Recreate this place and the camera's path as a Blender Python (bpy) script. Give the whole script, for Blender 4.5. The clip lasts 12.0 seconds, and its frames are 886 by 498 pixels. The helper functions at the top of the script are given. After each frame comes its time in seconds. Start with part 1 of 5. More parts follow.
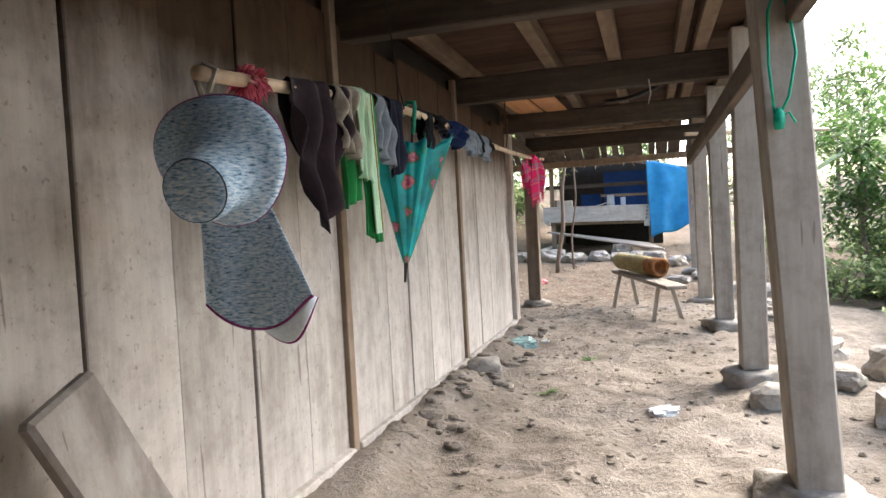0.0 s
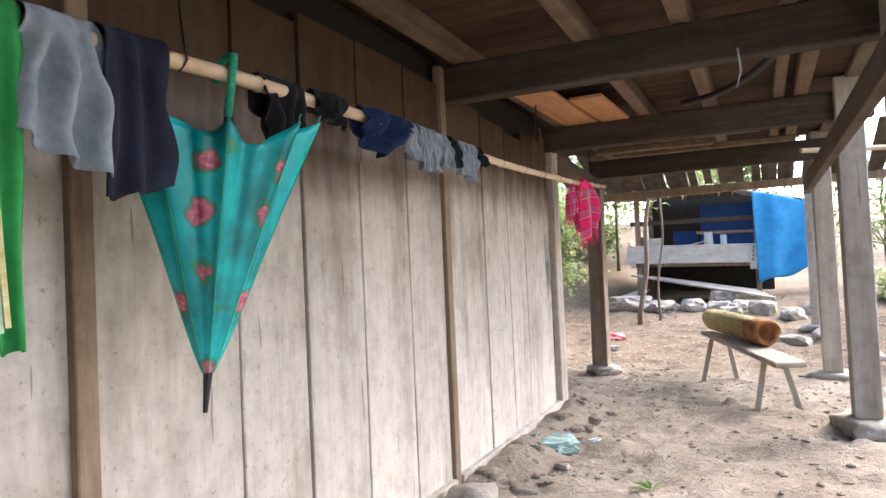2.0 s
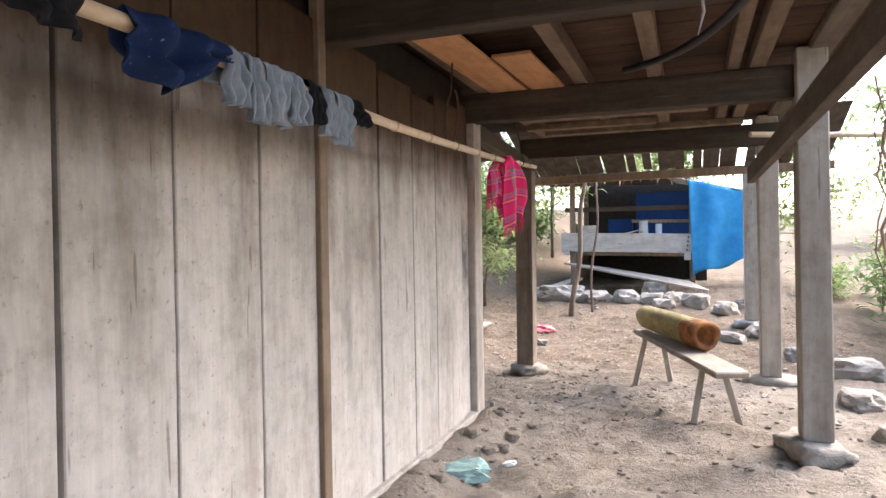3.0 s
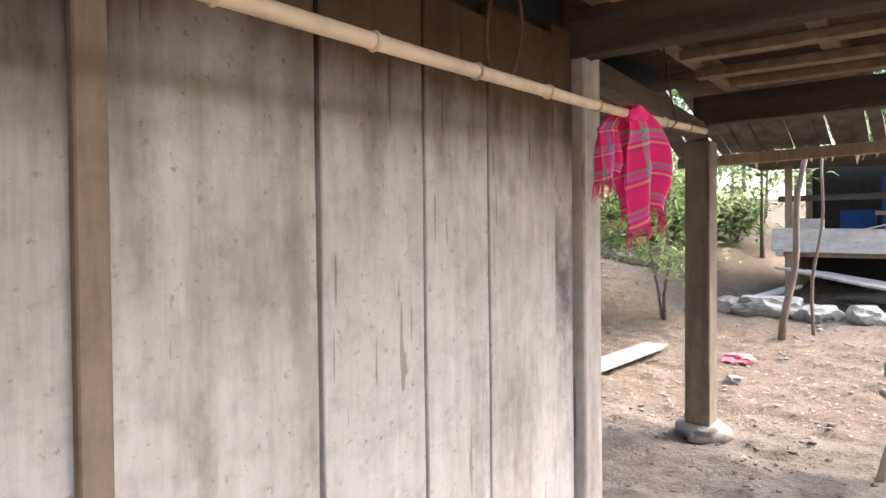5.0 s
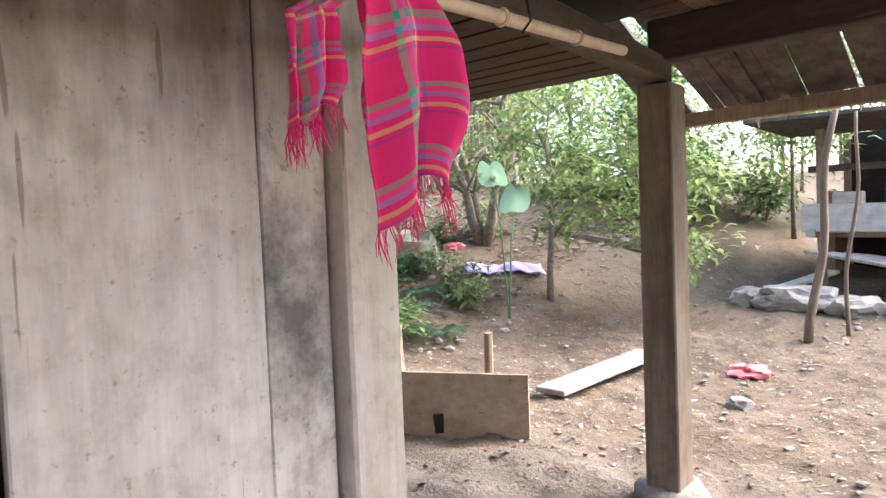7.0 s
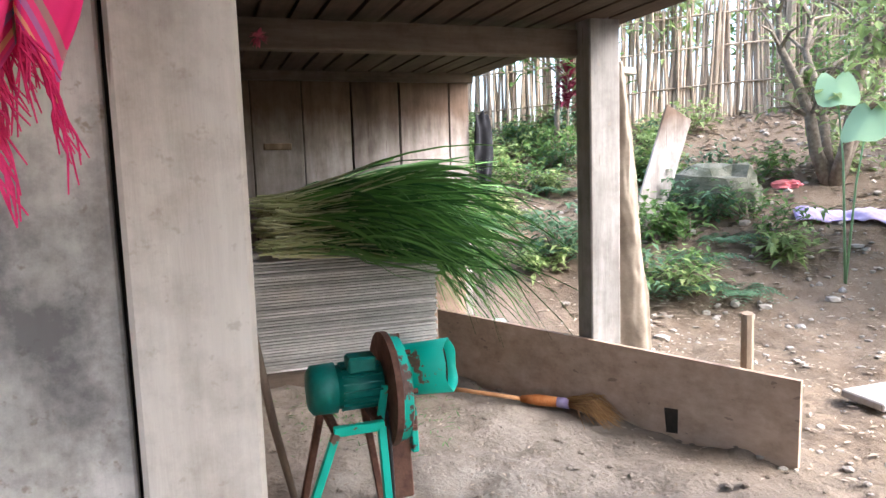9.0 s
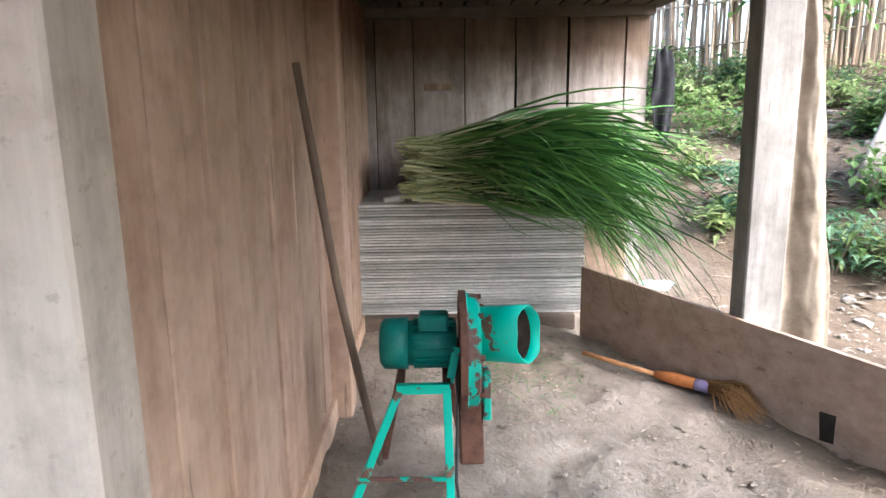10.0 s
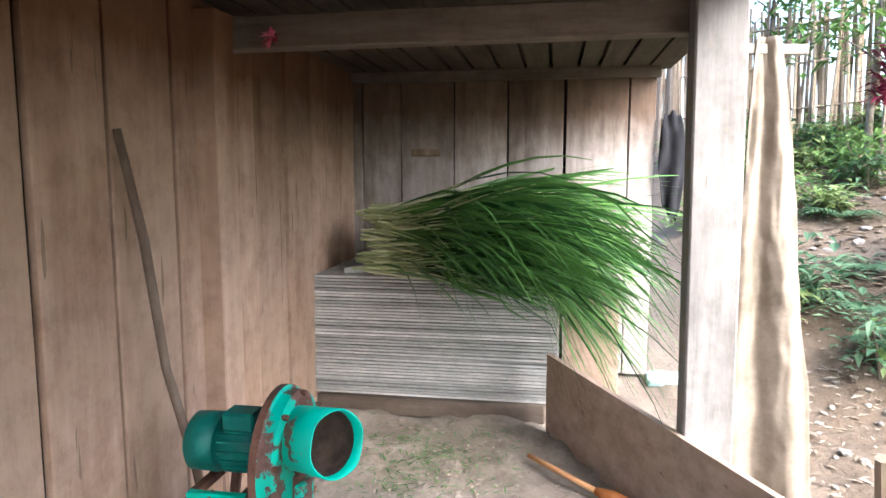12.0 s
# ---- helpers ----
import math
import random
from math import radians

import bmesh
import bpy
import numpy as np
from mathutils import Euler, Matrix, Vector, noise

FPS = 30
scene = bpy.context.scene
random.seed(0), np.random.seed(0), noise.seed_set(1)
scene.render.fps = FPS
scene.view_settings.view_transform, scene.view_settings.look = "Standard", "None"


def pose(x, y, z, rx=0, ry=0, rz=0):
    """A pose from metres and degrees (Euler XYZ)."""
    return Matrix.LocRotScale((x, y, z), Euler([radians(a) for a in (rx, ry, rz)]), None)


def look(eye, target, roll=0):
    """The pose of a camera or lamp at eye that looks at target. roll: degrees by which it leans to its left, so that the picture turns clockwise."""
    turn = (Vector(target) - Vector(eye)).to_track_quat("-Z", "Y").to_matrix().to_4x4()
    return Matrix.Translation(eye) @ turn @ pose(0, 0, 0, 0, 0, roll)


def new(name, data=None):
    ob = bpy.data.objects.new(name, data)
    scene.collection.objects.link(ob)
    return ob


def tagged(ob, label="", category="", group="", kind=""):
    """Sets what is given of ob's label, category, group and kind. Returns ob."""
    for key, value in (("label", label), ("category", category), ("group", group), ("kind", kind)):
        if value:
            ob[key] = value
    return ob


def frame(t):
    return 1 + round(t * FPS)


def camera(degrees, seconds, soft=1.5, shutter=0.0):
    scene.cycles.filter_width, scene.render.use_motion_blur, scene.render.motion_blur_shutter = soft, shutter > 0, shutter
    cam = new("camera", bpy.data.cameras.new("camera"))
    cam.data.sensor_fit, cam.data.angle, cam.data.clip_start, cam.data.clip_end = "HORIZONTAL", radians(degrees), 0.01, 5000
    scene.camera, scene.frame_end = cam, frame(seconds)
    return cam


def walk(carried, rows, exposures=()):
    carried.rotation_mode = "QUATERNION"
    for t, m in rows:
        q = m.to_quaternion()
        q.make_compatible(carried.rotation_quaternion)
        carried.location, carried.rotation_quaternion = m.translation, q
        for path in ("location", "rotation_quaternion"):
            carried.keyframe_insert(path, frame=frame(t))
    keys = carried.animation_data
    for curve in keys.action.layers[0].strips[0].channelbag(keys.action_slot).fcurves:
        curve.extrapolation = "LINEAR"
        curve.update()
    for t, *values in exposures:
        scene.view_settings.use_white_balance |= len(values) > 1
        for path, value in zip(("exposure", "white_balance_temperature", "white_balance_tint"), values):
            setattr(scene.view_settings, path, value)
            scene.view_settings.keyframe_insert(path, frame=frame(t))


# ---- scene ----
cam = camera(67.0, 12.0)
PATH = [
    (0, (1.456, 0.651, 1.202), (0.866, 2.561, 1.134), -3.1),
    (0.5, (1.526, 1.162, 1.2), (0.804, 3.026, 1.268), -2.3),
    (1, (1.523, 1.6, 1.229), (0.635, 3.391, 1.265), -1.0),
    (1.5, (1.495, 2.045, 1.295), (0.698, 3.879, 1.32), -0.7),
    (2, (1.547, 2.542, 1.269), (0.692, 4.349, 1.321), -2.5),
    (2.5, (1.528, 2.932, 1.278), (0.601, 4.704, 1.281), -1.6),
    (3, (1.453, 3.385, 1.314), (0.762, 5.262, 1.302), -0.9),
    (3.5, (1.43, 3.873, 1.331), (0.484, 5.632, 1.435), -1.6),
    (3.7, (1.41, 4.069, 1.35), (0.407, 5.799, 1.339), -0.0),
    (5.3, (1.245, 5.479, 1.399), (-0.001, 7.044, 1.399), -1.4),
    (5.5, (1.209, 5.63, 1.391), (-0.05, 7.181, 1.493), -0.8),
    (6, (1.12, 6.085, 1.419), (0.116, 7.813, 1.483), -2.2),
    (6.5, (1.185, 6.507, 1.416), (0.007, 8.119, 1.528), 0.4),
    (6.7, (1.198, 6.66, 1.417), (-0.005, 8.258, 1.436), -0.9),
    (8.3, (1.179, 7.688, 1.402), (-0.576, 8.636, 1.25), -0.7),
    (8.5, (1.144, 7.784, 1.41), (-0.633, 8.689, 1.259), 0.2),
    (9, (1.013, 8.014, 1.434), (-0.859, 8.675, 1.192), -1.7),
    (9.5, (0.987, 8.264, 1.434), (-0.976, 8.52, 1.147), -0.9),
    (10, (0.9, 8.556, 1.457), (-1.058, 8.571, 1.051), -0.8),
    (10.5, (0.729, 8.795, 1.46), (-1.237, 8.731, 1.098), 0.5),
    (11, (0.647, 9.022, 1.479), (-1.331, 8.884, 1.217), -2.1),
    (11.5, (0.643, 9.321, 1.512), (-1.329, 9.023, 1.364), -0.5),
    (12, (0.484, 9.51, 1.482), (-1.476, 9.181, 1.257), 0.0),
]
walk(cam, [(t, look(eye, target, roll)) for t, eye, target, roll in PATH], [(0, 2.6, 6250, 8), (1, 2.8, 6250, 10), (1.5, 2.95, 6250, 12), (2.5, 2.85, 6250, 12), (3, 2.72, 6250, 12), (3.5, 2.95, 6250, 13), (6, 2.95, 6250, 13), (8.5, 2.75, 5900, 10), (9, 2.93, 5900, 11), (10, 3.1, 5800, 10), (12, 3.2, 5800, 10)])

# ---------------------------------------------------------------- light
world = bpy.data.worlds.new("sky")
scene.world = world
world.use_nodes = True
wn = world.node_tree.nodes
sky = wn.new("ShaderNodeTexSky")
sky.sky_type, sky.sun_disc = "NISHITA", False
sky.sun_elevation, sky.sun_rotation = radians(41), radians(44)
sky.air_density, sky.dust_density, sky.ozone_density = 1.0, 4.0, 0.6
world.node_tree.links.new(sky.outputs[0], wn["Background"].inputs[0])
wn["Background"].inputs[1].default_value = 0.15
sun = new("sun", bpy.data.lights.new("sun", "SUN"))
sun.data.energy, sun.data.angle, sun.data.color = 1.25, radians(45), (1.0, 0.98, 0.96)
sun.matrix_world = look((20 * math.sin(radians(44)), 20 * math.cos(radians(44)), 20 * math.tan(radians(41))), (0, 0, 0))


# ---------------------------------------------------------------- materials
def nodes_of(name):
    m = bpy.data.materials.new(name)
    m.use_nodes = True
    t = m.node_tree
    return m, t, t.nodes["Principled BSDF"]


def noise_node(t, scale, vec, detail=6.0, rough=0.6):
    n = t.nodes.new("ShaderNodeTexNoise")
    n.inputs["Scale"].default_value, n.inputs["Detail"].default_value, n.inputs["Roughness"].default_value = scale, detail, rough
    t.links.new(vec, n.inputs["Vector"])
    return n.outputs["Fac"]


def ramp_node(t, fac, stops):
    r = t.nodes.new("ShaderNodeValToRGB")
    while len(r.color_ramp.elements) < len(stops):
        r.color_ramp.elements.new(0.5)
    for e, (p, c) in zip(r.color_ramp.elements, stops):
        e.position, e.color = p, (*c, 1)
    t.links.new(fac, r.inputs[0])
    return r.outputs[0]


def mix_node(t, a, b, fac, mode="MIX"):
    n = t.nodes.new("ShaderNodeMix")
    n.data_type, n.blend_type = "RGBA", mode
    for s, v in ((n.inputs[0], fac), (n.inputs[6], a), (n.inputs[7], b)):
        if isinstance(v, bpy.types.NodeSocket):
            t.links.new(v, s)
        else:
            s.default_value = v if isinstance(v, (int, float)) else (*v, 1)
    return n.outputs[2]


def bump_node(t, height, strength, dist, bsdf):
    b = t.nodes.new("ShaderNodeBump")
    b.inputs["Strength"].default_value, b.inputs["Distance"].default_value = strength, dist
    t.links.new(height, b.inputs["Height"])
    t.links.new(b.outputs[0], bsdf.inputs["Normal"])


def mapped(t, scale, shift=True):
    tc = t.nodes.new("ShaderNodeTexCoord")
    mp = t.nodes.new("ShaderNodeMapping")
    mp.inputs["Scale"].default_value = scale
    t.links.new(tc.outputs["Object"], mp.inputs["Vector"])
    if shift:
        oi = t.nodes.new("ShaderNodeObjectInfo")
        mul = t.nodes.new("ShaderNodeVectorMath")
        mul.operation = "MULTIPLY"
        mul.inputs[1].default_value = (37, 53, 29)
        t.links.new(oi.outputs["Random"], mul.inputs[0])
        t.links.new(mul.outputs[0], mp.inputs["Location"])
        return mp.outputs[0], tc.outputs["Object"], oi.outputs["Random"]
    return mp.outputs[0], tc.outputs["Object"], None


def wood(name, dark, light, grain, stain=(0.35, 0.3, 0.26), amount=0.5, rough=0.85, spread=0.25, bump=0.5, spots=0.0, brown_and_shade=None, soot=None):
    """Weathered wood; grain: the axis along which it runs."""
    m, t, b = nodes_of(name)
    sc = [16.0, 16.0, 16.0]
    sc["xyz".index(grain)] = 1.3
    vec, obj, rnd = mapped(t, sc)
    fine = noise_node(t, 1.0, vec, 8, 0.72)
    col = ramp_node(t, fine, [(0.3, dark), (0.7, light)])
    sc2 = [3.2, 3.2, 3.2]
    sc2["xyz".index(grain)] = 0.8
    vec2, _, _ = mapped(t, sc2)
    blot = noise_node(t, 1.0, vec2, 5, 0.65)
    mask = ramp_node(t, blot, [(0.48, (0, 0, 0)), (0.7, (amount,) * 3)])
    col = mix_node(t, col, stain, mask, "MULTIPLY")
    mott = noise_node(t, 9.0, obj, 6, 0.7)
    col = mix_node(t, col, ramp_node(t, mott, [(0.32, (0.7, 0.68, 0.66)), (0.55, (1, 1, 1))]), 0.75, "MULTIPLY")
    if spots:
        sp = noise_node(t, 34.0, obj, 3, 0.7)
        col = mix_node(t, col, (0.26, 0.2, 0.15), ramp_node(t, sp, [(0.61, (0, 0, 0)), (0.72, (spots,) * 3)]))
        run = [7.0, 7.0, 7.0]
        run["xyz".index(grain)] = 0.45
        streak = noise_node(t, 1.0, mapped(t, run)[0], 5, 0.7)
        col = mix_node(t, col, (0.42, 0.36, 0.31), ramp_node(t, streak, [(0.56, (0, 0, 0)), (0.76, (spots * 0.5,) * 3)]), "MULTIPLY")
    crack = noise_node(t, 1.0, mapped(t, [s * 1.7 for s in sc])[0], 2, 0.5)
    col = mix_node(t, col, (0.12, 0.09, 0.07), ramp_node(t, crack, [(0.705, (0, 0, 0)), (0.72, (0.55,) * 3)]))
    if brown_and_shade:
        # browner unweathered wood, darkened further as painted shade, from the given height up
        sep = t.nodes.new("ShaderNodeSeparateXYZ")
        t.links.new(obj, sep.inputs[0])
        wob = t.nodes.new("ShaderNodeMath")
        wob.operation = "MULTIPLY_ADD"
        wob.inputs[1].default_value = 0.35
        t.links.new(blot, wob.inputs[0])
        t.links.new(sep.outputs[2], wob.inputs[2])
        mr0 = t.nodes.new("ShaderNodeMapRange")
        mr0.inputs[1].default_value, mr0.inputs[2].default_value = brown_and_shade[1], brown_and_shade[1] + 0.35
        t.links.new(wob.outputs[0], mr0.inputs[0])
        col = mix_node(t, col, brown_and_shade[0], mr0.outputs[0], "MULTIPLY")
    if soot:
        # one smoke stain with a ragged edge
        geo = t.nodes.new("ShaderNodeNewGeometry")
        away = t.nodes.new("ShaderNodeVectorMath")
        away.operation = "SUBTRACT"
        away.inputs[1].default_value = soot
        t.links.new(geo.outputs["Position"], away.inputs[0])
        flat = t.nodes.new("ShaderNodeVectorMath")
        flat.operation = "MULTIPLY"
        flat.inputs[1].default_value = (0.0, 2.4, 1.5)
        t.links.new(away.outputs[0], flat.inputs[0])
        far = t.nodes.new("ShaderNodeVectorMath")
        far.operation = "LENGTH"
        t.links.new(flat.outputs[0], far.inputs[0])
        rag = t.nodes.new("ShaderNodeMath")
        rag.operation = "MULTIPLY_ADD"
        rag.inputs[1].default_value = 0.9
        t.links.new(mott, rag.inputs[0])
        t.links.new(far.outputs["Value"], rag.inputs[2])
        col = mix_node(t, col, (0.09, 0.085, 0.085), ramp_node(t, rag.outputs[0], [(0.5, (0.9,) * 3), (1.3, (0, 0, 0))]))
    hv = t.nodes.new("ShaderNodeHueSaturation")
    mr = t.nodes.new("ShaderNodeMapRange")
    mr.inputs[3].default_value, mr.inputs[4].default_value = 1 - spread, 1 + spread * 0.6
    t.links.new(rnd, mr.inputs[0])
    t.links.new(mr.outputs[0], hv.inputs["Value"])
    t.links.new(col, hv.inputs["Color"])
    t.links.new(hv.outputs[0], b.inputs["Base Color"])
    b.inputs["Roughness"].default_value = rough
    b.inputs["Specular IOR Level"].default_value = 0.25
    bump_node(t, fine, bump, 0.004, b)
    return m


def plain(name, a, c, scale=12.0, rough=0.8, bump=0.2, metal=0.0, dist=0.004, spread=0.0, sheen=0.0):
    """Two tones mottled at two scales."""
    m, t, b = nodes_of(name)
    vec, obj, rnd = mapped(t, (1, 1, 1))
    n1 = noise_node(t, scale, vec, 6, 0.6)
    n2 = noise_node(t, scale * 6, vec, 4, 0.6)
    col = ramp_node(t, n1, [(0.32, a), (0.68, c)])
    col = mix_node(t, col, ramp_node(t, n2, [(0.3, (0.72,) * 3), (0.7, (1.0,) * 3)]), 0.7, "MULTIPLY")
    if spread:
        hv = t.nodes.new("ShaderNodeHueSaturation")
        mr = t.nodes.new("ShaderNodeMapRange")
        mr.inputs[3].default_value, mr.inputs[4].default_value = 1 - spread, 1 + spread
        t.links.new(rnd, mr.inputs[0])
        t.links.new(mr.outputs[0], hv.inputs["Value"])
        t.links.new(col, hv.inputs["Color"])
        col = hv.outputs[0]
    t.links.new(col, b.inputs["Base Color"])
    b.inputs["Roughness"].default_value, b.inputs["Metallic"].default_value = rough, metal
    b.inputs["Specular IOR Level"].default_value = 0.3
    if sheen:
        b.inputs["Sheen Weight"].default_value = sheen
    bump_node(t, n2, bump, dist, b)
    return m


def leafy(name, dark, light, trans=0.35, rough=0.5):
    m, t, b = nodes_of(name)
    geo = t.nodes.new("ShaderNodeNewGeometry")
    col = ramp_node(t, geo.outputs["Random Per Island"], [(0.0, dark), (1.0, light)])
    t.links.new(col, b.inputs["Base Color"])
    b.inputs["Roughness"].default_value = rough
    b.inputs["Specular IOR Level"].default_value = 0.3
    tr = t.nodes.new("ShaderNodeBsdfTranslucent")
    t.links.new(col, tr.inputs[0])
    mx = t.nodes.new("ShaderNodeMixShader")
    mx.inputs[0].default_value = trans
    t.links.new(b.outputs[0], mx.inputs[1])
    t.links.new(tr.outputs[0], mx.inputs[2])
    t.links.new(mx.outputs[0], t.nodes["Material Output"].inputs[0])
    return m


def earth():
    m, t, b = nodes_of("earth")
    vec, obj, _ = mapped(t, (1, 1, 1), False)
    big = noise_node(t, 0.9, vec, 5, 0.6)
    mid = noise_node(t, 7.0, vec, 6, 0.65)
    fine = noise_node(t, 34.0, vec, 6, 0.65)
    col = ramp_node(t, big, [(0.35, (0.22, 0.19, 0.16)), (0.65, (0.34, 0.3, 0.26))])
    col = mix_node(t, col, ramp_node(t, mid, [(0.32, (0.66, 0.62, 0.58)), (0.6, (1, 1, 1))]), 0.8, "MULTIPLY")
    col = mix_node(t, col, ramp_node(t, fine, [(0.3, (0.78, 0.76, 0.74)), (0.7, (1.05, 1.03, 1.0))]), 0.7, "MULTIPLY")
    # dry dust on the veranda, browner soil with rotted leaves out in the yard
    geo = t.nodes.new("ShaderNodeNewGeometry")
    sep = t.nodes.new("ShaderNodeSeparateXYZ")
    t.links.new(geo.outputs["Position"], sep.inputs[0])
    edge = t.nodes.new("ShaderNodeMath")
    edge.operation = "MULTIPLY_ADD"
    edge.inputs[1].default_value = 2.2
    t.links.new(mid, edge.inputs[0])
    t.links.new(sep.outputs[1], edge.inputs[2])
    yard = t.nodes.new("ShaderNodeMapRange")
    yard.inputs[1].default_value, yard.inputs[2].default_value = 10.8, 12.0
    t.links.new(edge.outputs[0], yard.inputs[0])
    col = mix_node(t, col, (0.62, 0.55, 0.48), yard.outputs[0], "MULTIPLY")
    t.links.new(col, b.inputs["Base Color"])
    b.inputs["Roughness"].default_value = 0.95
    b.inputs["Specular IOR Level"].default_value = 0.15
    add = t.nodes.new("ShaderNodeMath")
    add.operation = "ADD"
    t.links.new(mid, add.inputs[0])
    t.links.new(fine, add.inputs[1])
    bump_node(t, add.outputs[0], 0.8, 0.028, b)
    return m


M = {
    # the upper part of these planks is browned and darkened as painted shade
    "wall": wood("grey_plank", (0.45, 0.408, 0.366), (0.59, 0.548, 0.505), "z", amount=0.6, spread=0.13, spots=0.8, brown_and_shade=((0.17, 0.112, 0.074), 1.74)),
    "sooty": wood("sooty_plank", (0.45, 0.408, 0.366), (0.59, 0.548, 0.505), "z", amount=0.6, spread=0.13, spots=0.8, brown_and_shade=((0.17, 0.112, 0.074), 1.74), soot=(0.0, 7.77, 1.22)),
    "recess": wood("recess_plank", (0.28, 0.25, 0.23), (0.43, 0.395, 0.37), "z", amount=0.7, spread=0.15, spots=0.4, brown_and_shade=((0.4, 0.3, 0.23), 1.75)),
    "corner": wood("corner_post", (0.44, 0.39, 0.34), (0.6, 0.54, 0.48), "z", amount=0.6, spread=0.05, spots=0.4),
    "inner": wood("brown_plank", (0.4, 0.275, 0.2), (0.5, 0.365, 0.275), "z", stain=(0.5, 0.38, 0.3), amount=0.6, spread=0.14, brown_and_shade=((0.36, 0.25, 0.18), 1.78)),
    "batten": wood("dark_batten", (0.2, 0.14, 0.09), (0.34, 0.26, 0.19), "z", spread=0.15),
    "post": wood("grey_post", (0.32, 0.278, 0.232), (0.47, 0.42, 0.36), "z", amount=0.5, spread=0.15),
    "post_brown": wood("brown_post", (0.15, 0.115, 0.085), (0.28, 0.225, 0.175), "z", amount=0.6, spread=0.05, spots=0.4),
    "post_grey": wood("bluish_post", (0.2, 0.19, 0.18), (0.34, 0.325, 0.31), "z", amount=0.5, spread=0.1, spots=0.4),
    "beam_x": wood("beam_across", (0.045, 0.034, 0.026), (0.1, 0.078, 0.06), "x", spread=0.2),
    "beam_y": wood("beam_along", (0.1, 0.078, 0.06), (0.19, 0.15, 0.12), "y", spread=0.2),
    "joist": wood("joist", (0.15, 0.1, 0.065), (0.25, 0.185, 0.13), "y", spread=0.2),
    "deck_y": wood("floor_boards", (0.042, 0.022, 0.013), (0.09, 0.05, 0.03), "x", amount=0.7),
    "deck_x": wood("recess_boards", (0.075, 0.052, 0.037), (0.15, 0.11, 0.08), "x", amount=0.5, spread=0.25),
    "orange": wood("fresh_board", (0.5, 0.24, 0.1), (0.62, 0.34, 0.17), "y", amount=0.2),
    "pale_x": wood("pale_board", (0.55, 0.48, 0.4), (0.74, 0.68, 0.6), "x", amount=0.25, spread=0.1),
    "board": wood("brown_board", (0.33, 0.24, 0.18), (0.46, 0.35, 0.27), "x", amount=0.35),
    # near-black that paints unlit space behind planks and inside the shed
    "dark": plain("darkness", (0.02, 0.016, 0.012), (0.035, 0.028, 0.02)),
    "earth": earth(),
    "stone": plain("stone", (0.25, 0.22, 0.19), (0.46, 0.42, 0.37), 6, 0.9, 0.6, dist=0.02, spread=0.15),
    "bamboo": wood("bamboo", (0.5, 0.37, 0.24), (0.68, 0.54, 0.39), "y", amount=0.3, rough=0.5, bump=0.15),
    "dry": wood("dry_bamboo", (0.26, 0.19, 0.13), (0.46, 0.37, 0.28), "z", amount=0.4, spread=0.35),
    "stick": wood("stick_bark", (0.14, 0.1, 0.075), (0.27, 0.21, 0.16), "z", spread=0.2),
    "bark": plain("bark", (0.13, 0.1, 0.075), (0.3, 0.25, 0.2), 20, 0.9, 0.7, dist=0.01),
    "leaf": leafy("leaf", (0.05, 0.11, 0.03), (0.17, 0.27, 0.08), 0.45),
    "leaf_pale": leafy("leaf_pale", (0.15, 0.22, 0.07), (0.33, 0.4, 0.17), 0.45),
    "leaf_blue": leafy("fern", (0.05, 0.11, 0.055), (0.13, 0.22, 0.12)),
    "litter": leafy("litter", (0.15, 0.11, 0.075), (0.42, 0.35, 0.28), 0.1, 0.8),
    "taro": leafy("taro_leaf", (0.2, 0.36, 0.2), (0.3, 0.46, 0.28), 0.4, 0.45),
    "moss": plain("mossy_rock", (0.09, 0.1, 0.065), (0.25, 0.24, 0.19), 7, 0.95, 0.7, dist=0.02),
    "roof": plain("roof_tile", (0.06, 0.05, 0.045), (0.14, 0.12, 0.1), 8, 0.9, 0.4),
}


# ---------------------------------------------------------------- building blocks
def part(name, bm, material, parent=None, label="", smooth=False):
    me = bpy.data.meshes.new(name)
    bm.normal_update()
    bm.to_mesh(me)
    bm.free()
    if smooth:
        me.polygons.foreach_set("use_smooth", [True] * len(me.polygons))
    me.materials.append(M[material] if isinstance(material, str) else material)
    ob = new(name, me)
    if parent is not None:
        ob.parent = parent
    if label:
        tagged(ob, label)
    return ob


def thing(name, label, category, at=(0, 0, 0), group="", kind=""):
    e = new(name)
    e.location = at
    e.empty_display_size = 0.1
    return tagged(e, label, category, group, kind)


def add_box(bm, x0, x1, y0, y1, z0, z1, bevel=0.0, jitter=0.0, rng=random):
    r = bmesh.ops.create_cube(bm, size=1.0)
    vs = r["verts"]
    for v in vs:
        v.co = Vector((x0 if v.co.x < 0 else x1, y0 if v.co.y < 0 else y1, z0 if v.co.z < 0 else z1))
        if jitter:
            v.co += Vector((rng.uniform(-1, 1), rng.uniform(-1, 1), rng.uniform(-1, 1))) * jitter
    if bevel:
        es = list({e for v in vs for e in v.link_edges})
        bmesh.ops.bevel(bm, geom=es, offset=bevel, segments=1, affect="EDGES")
    return bm


def box(*a, **k):
    return add_box(bmesh.new(), *a, **k)


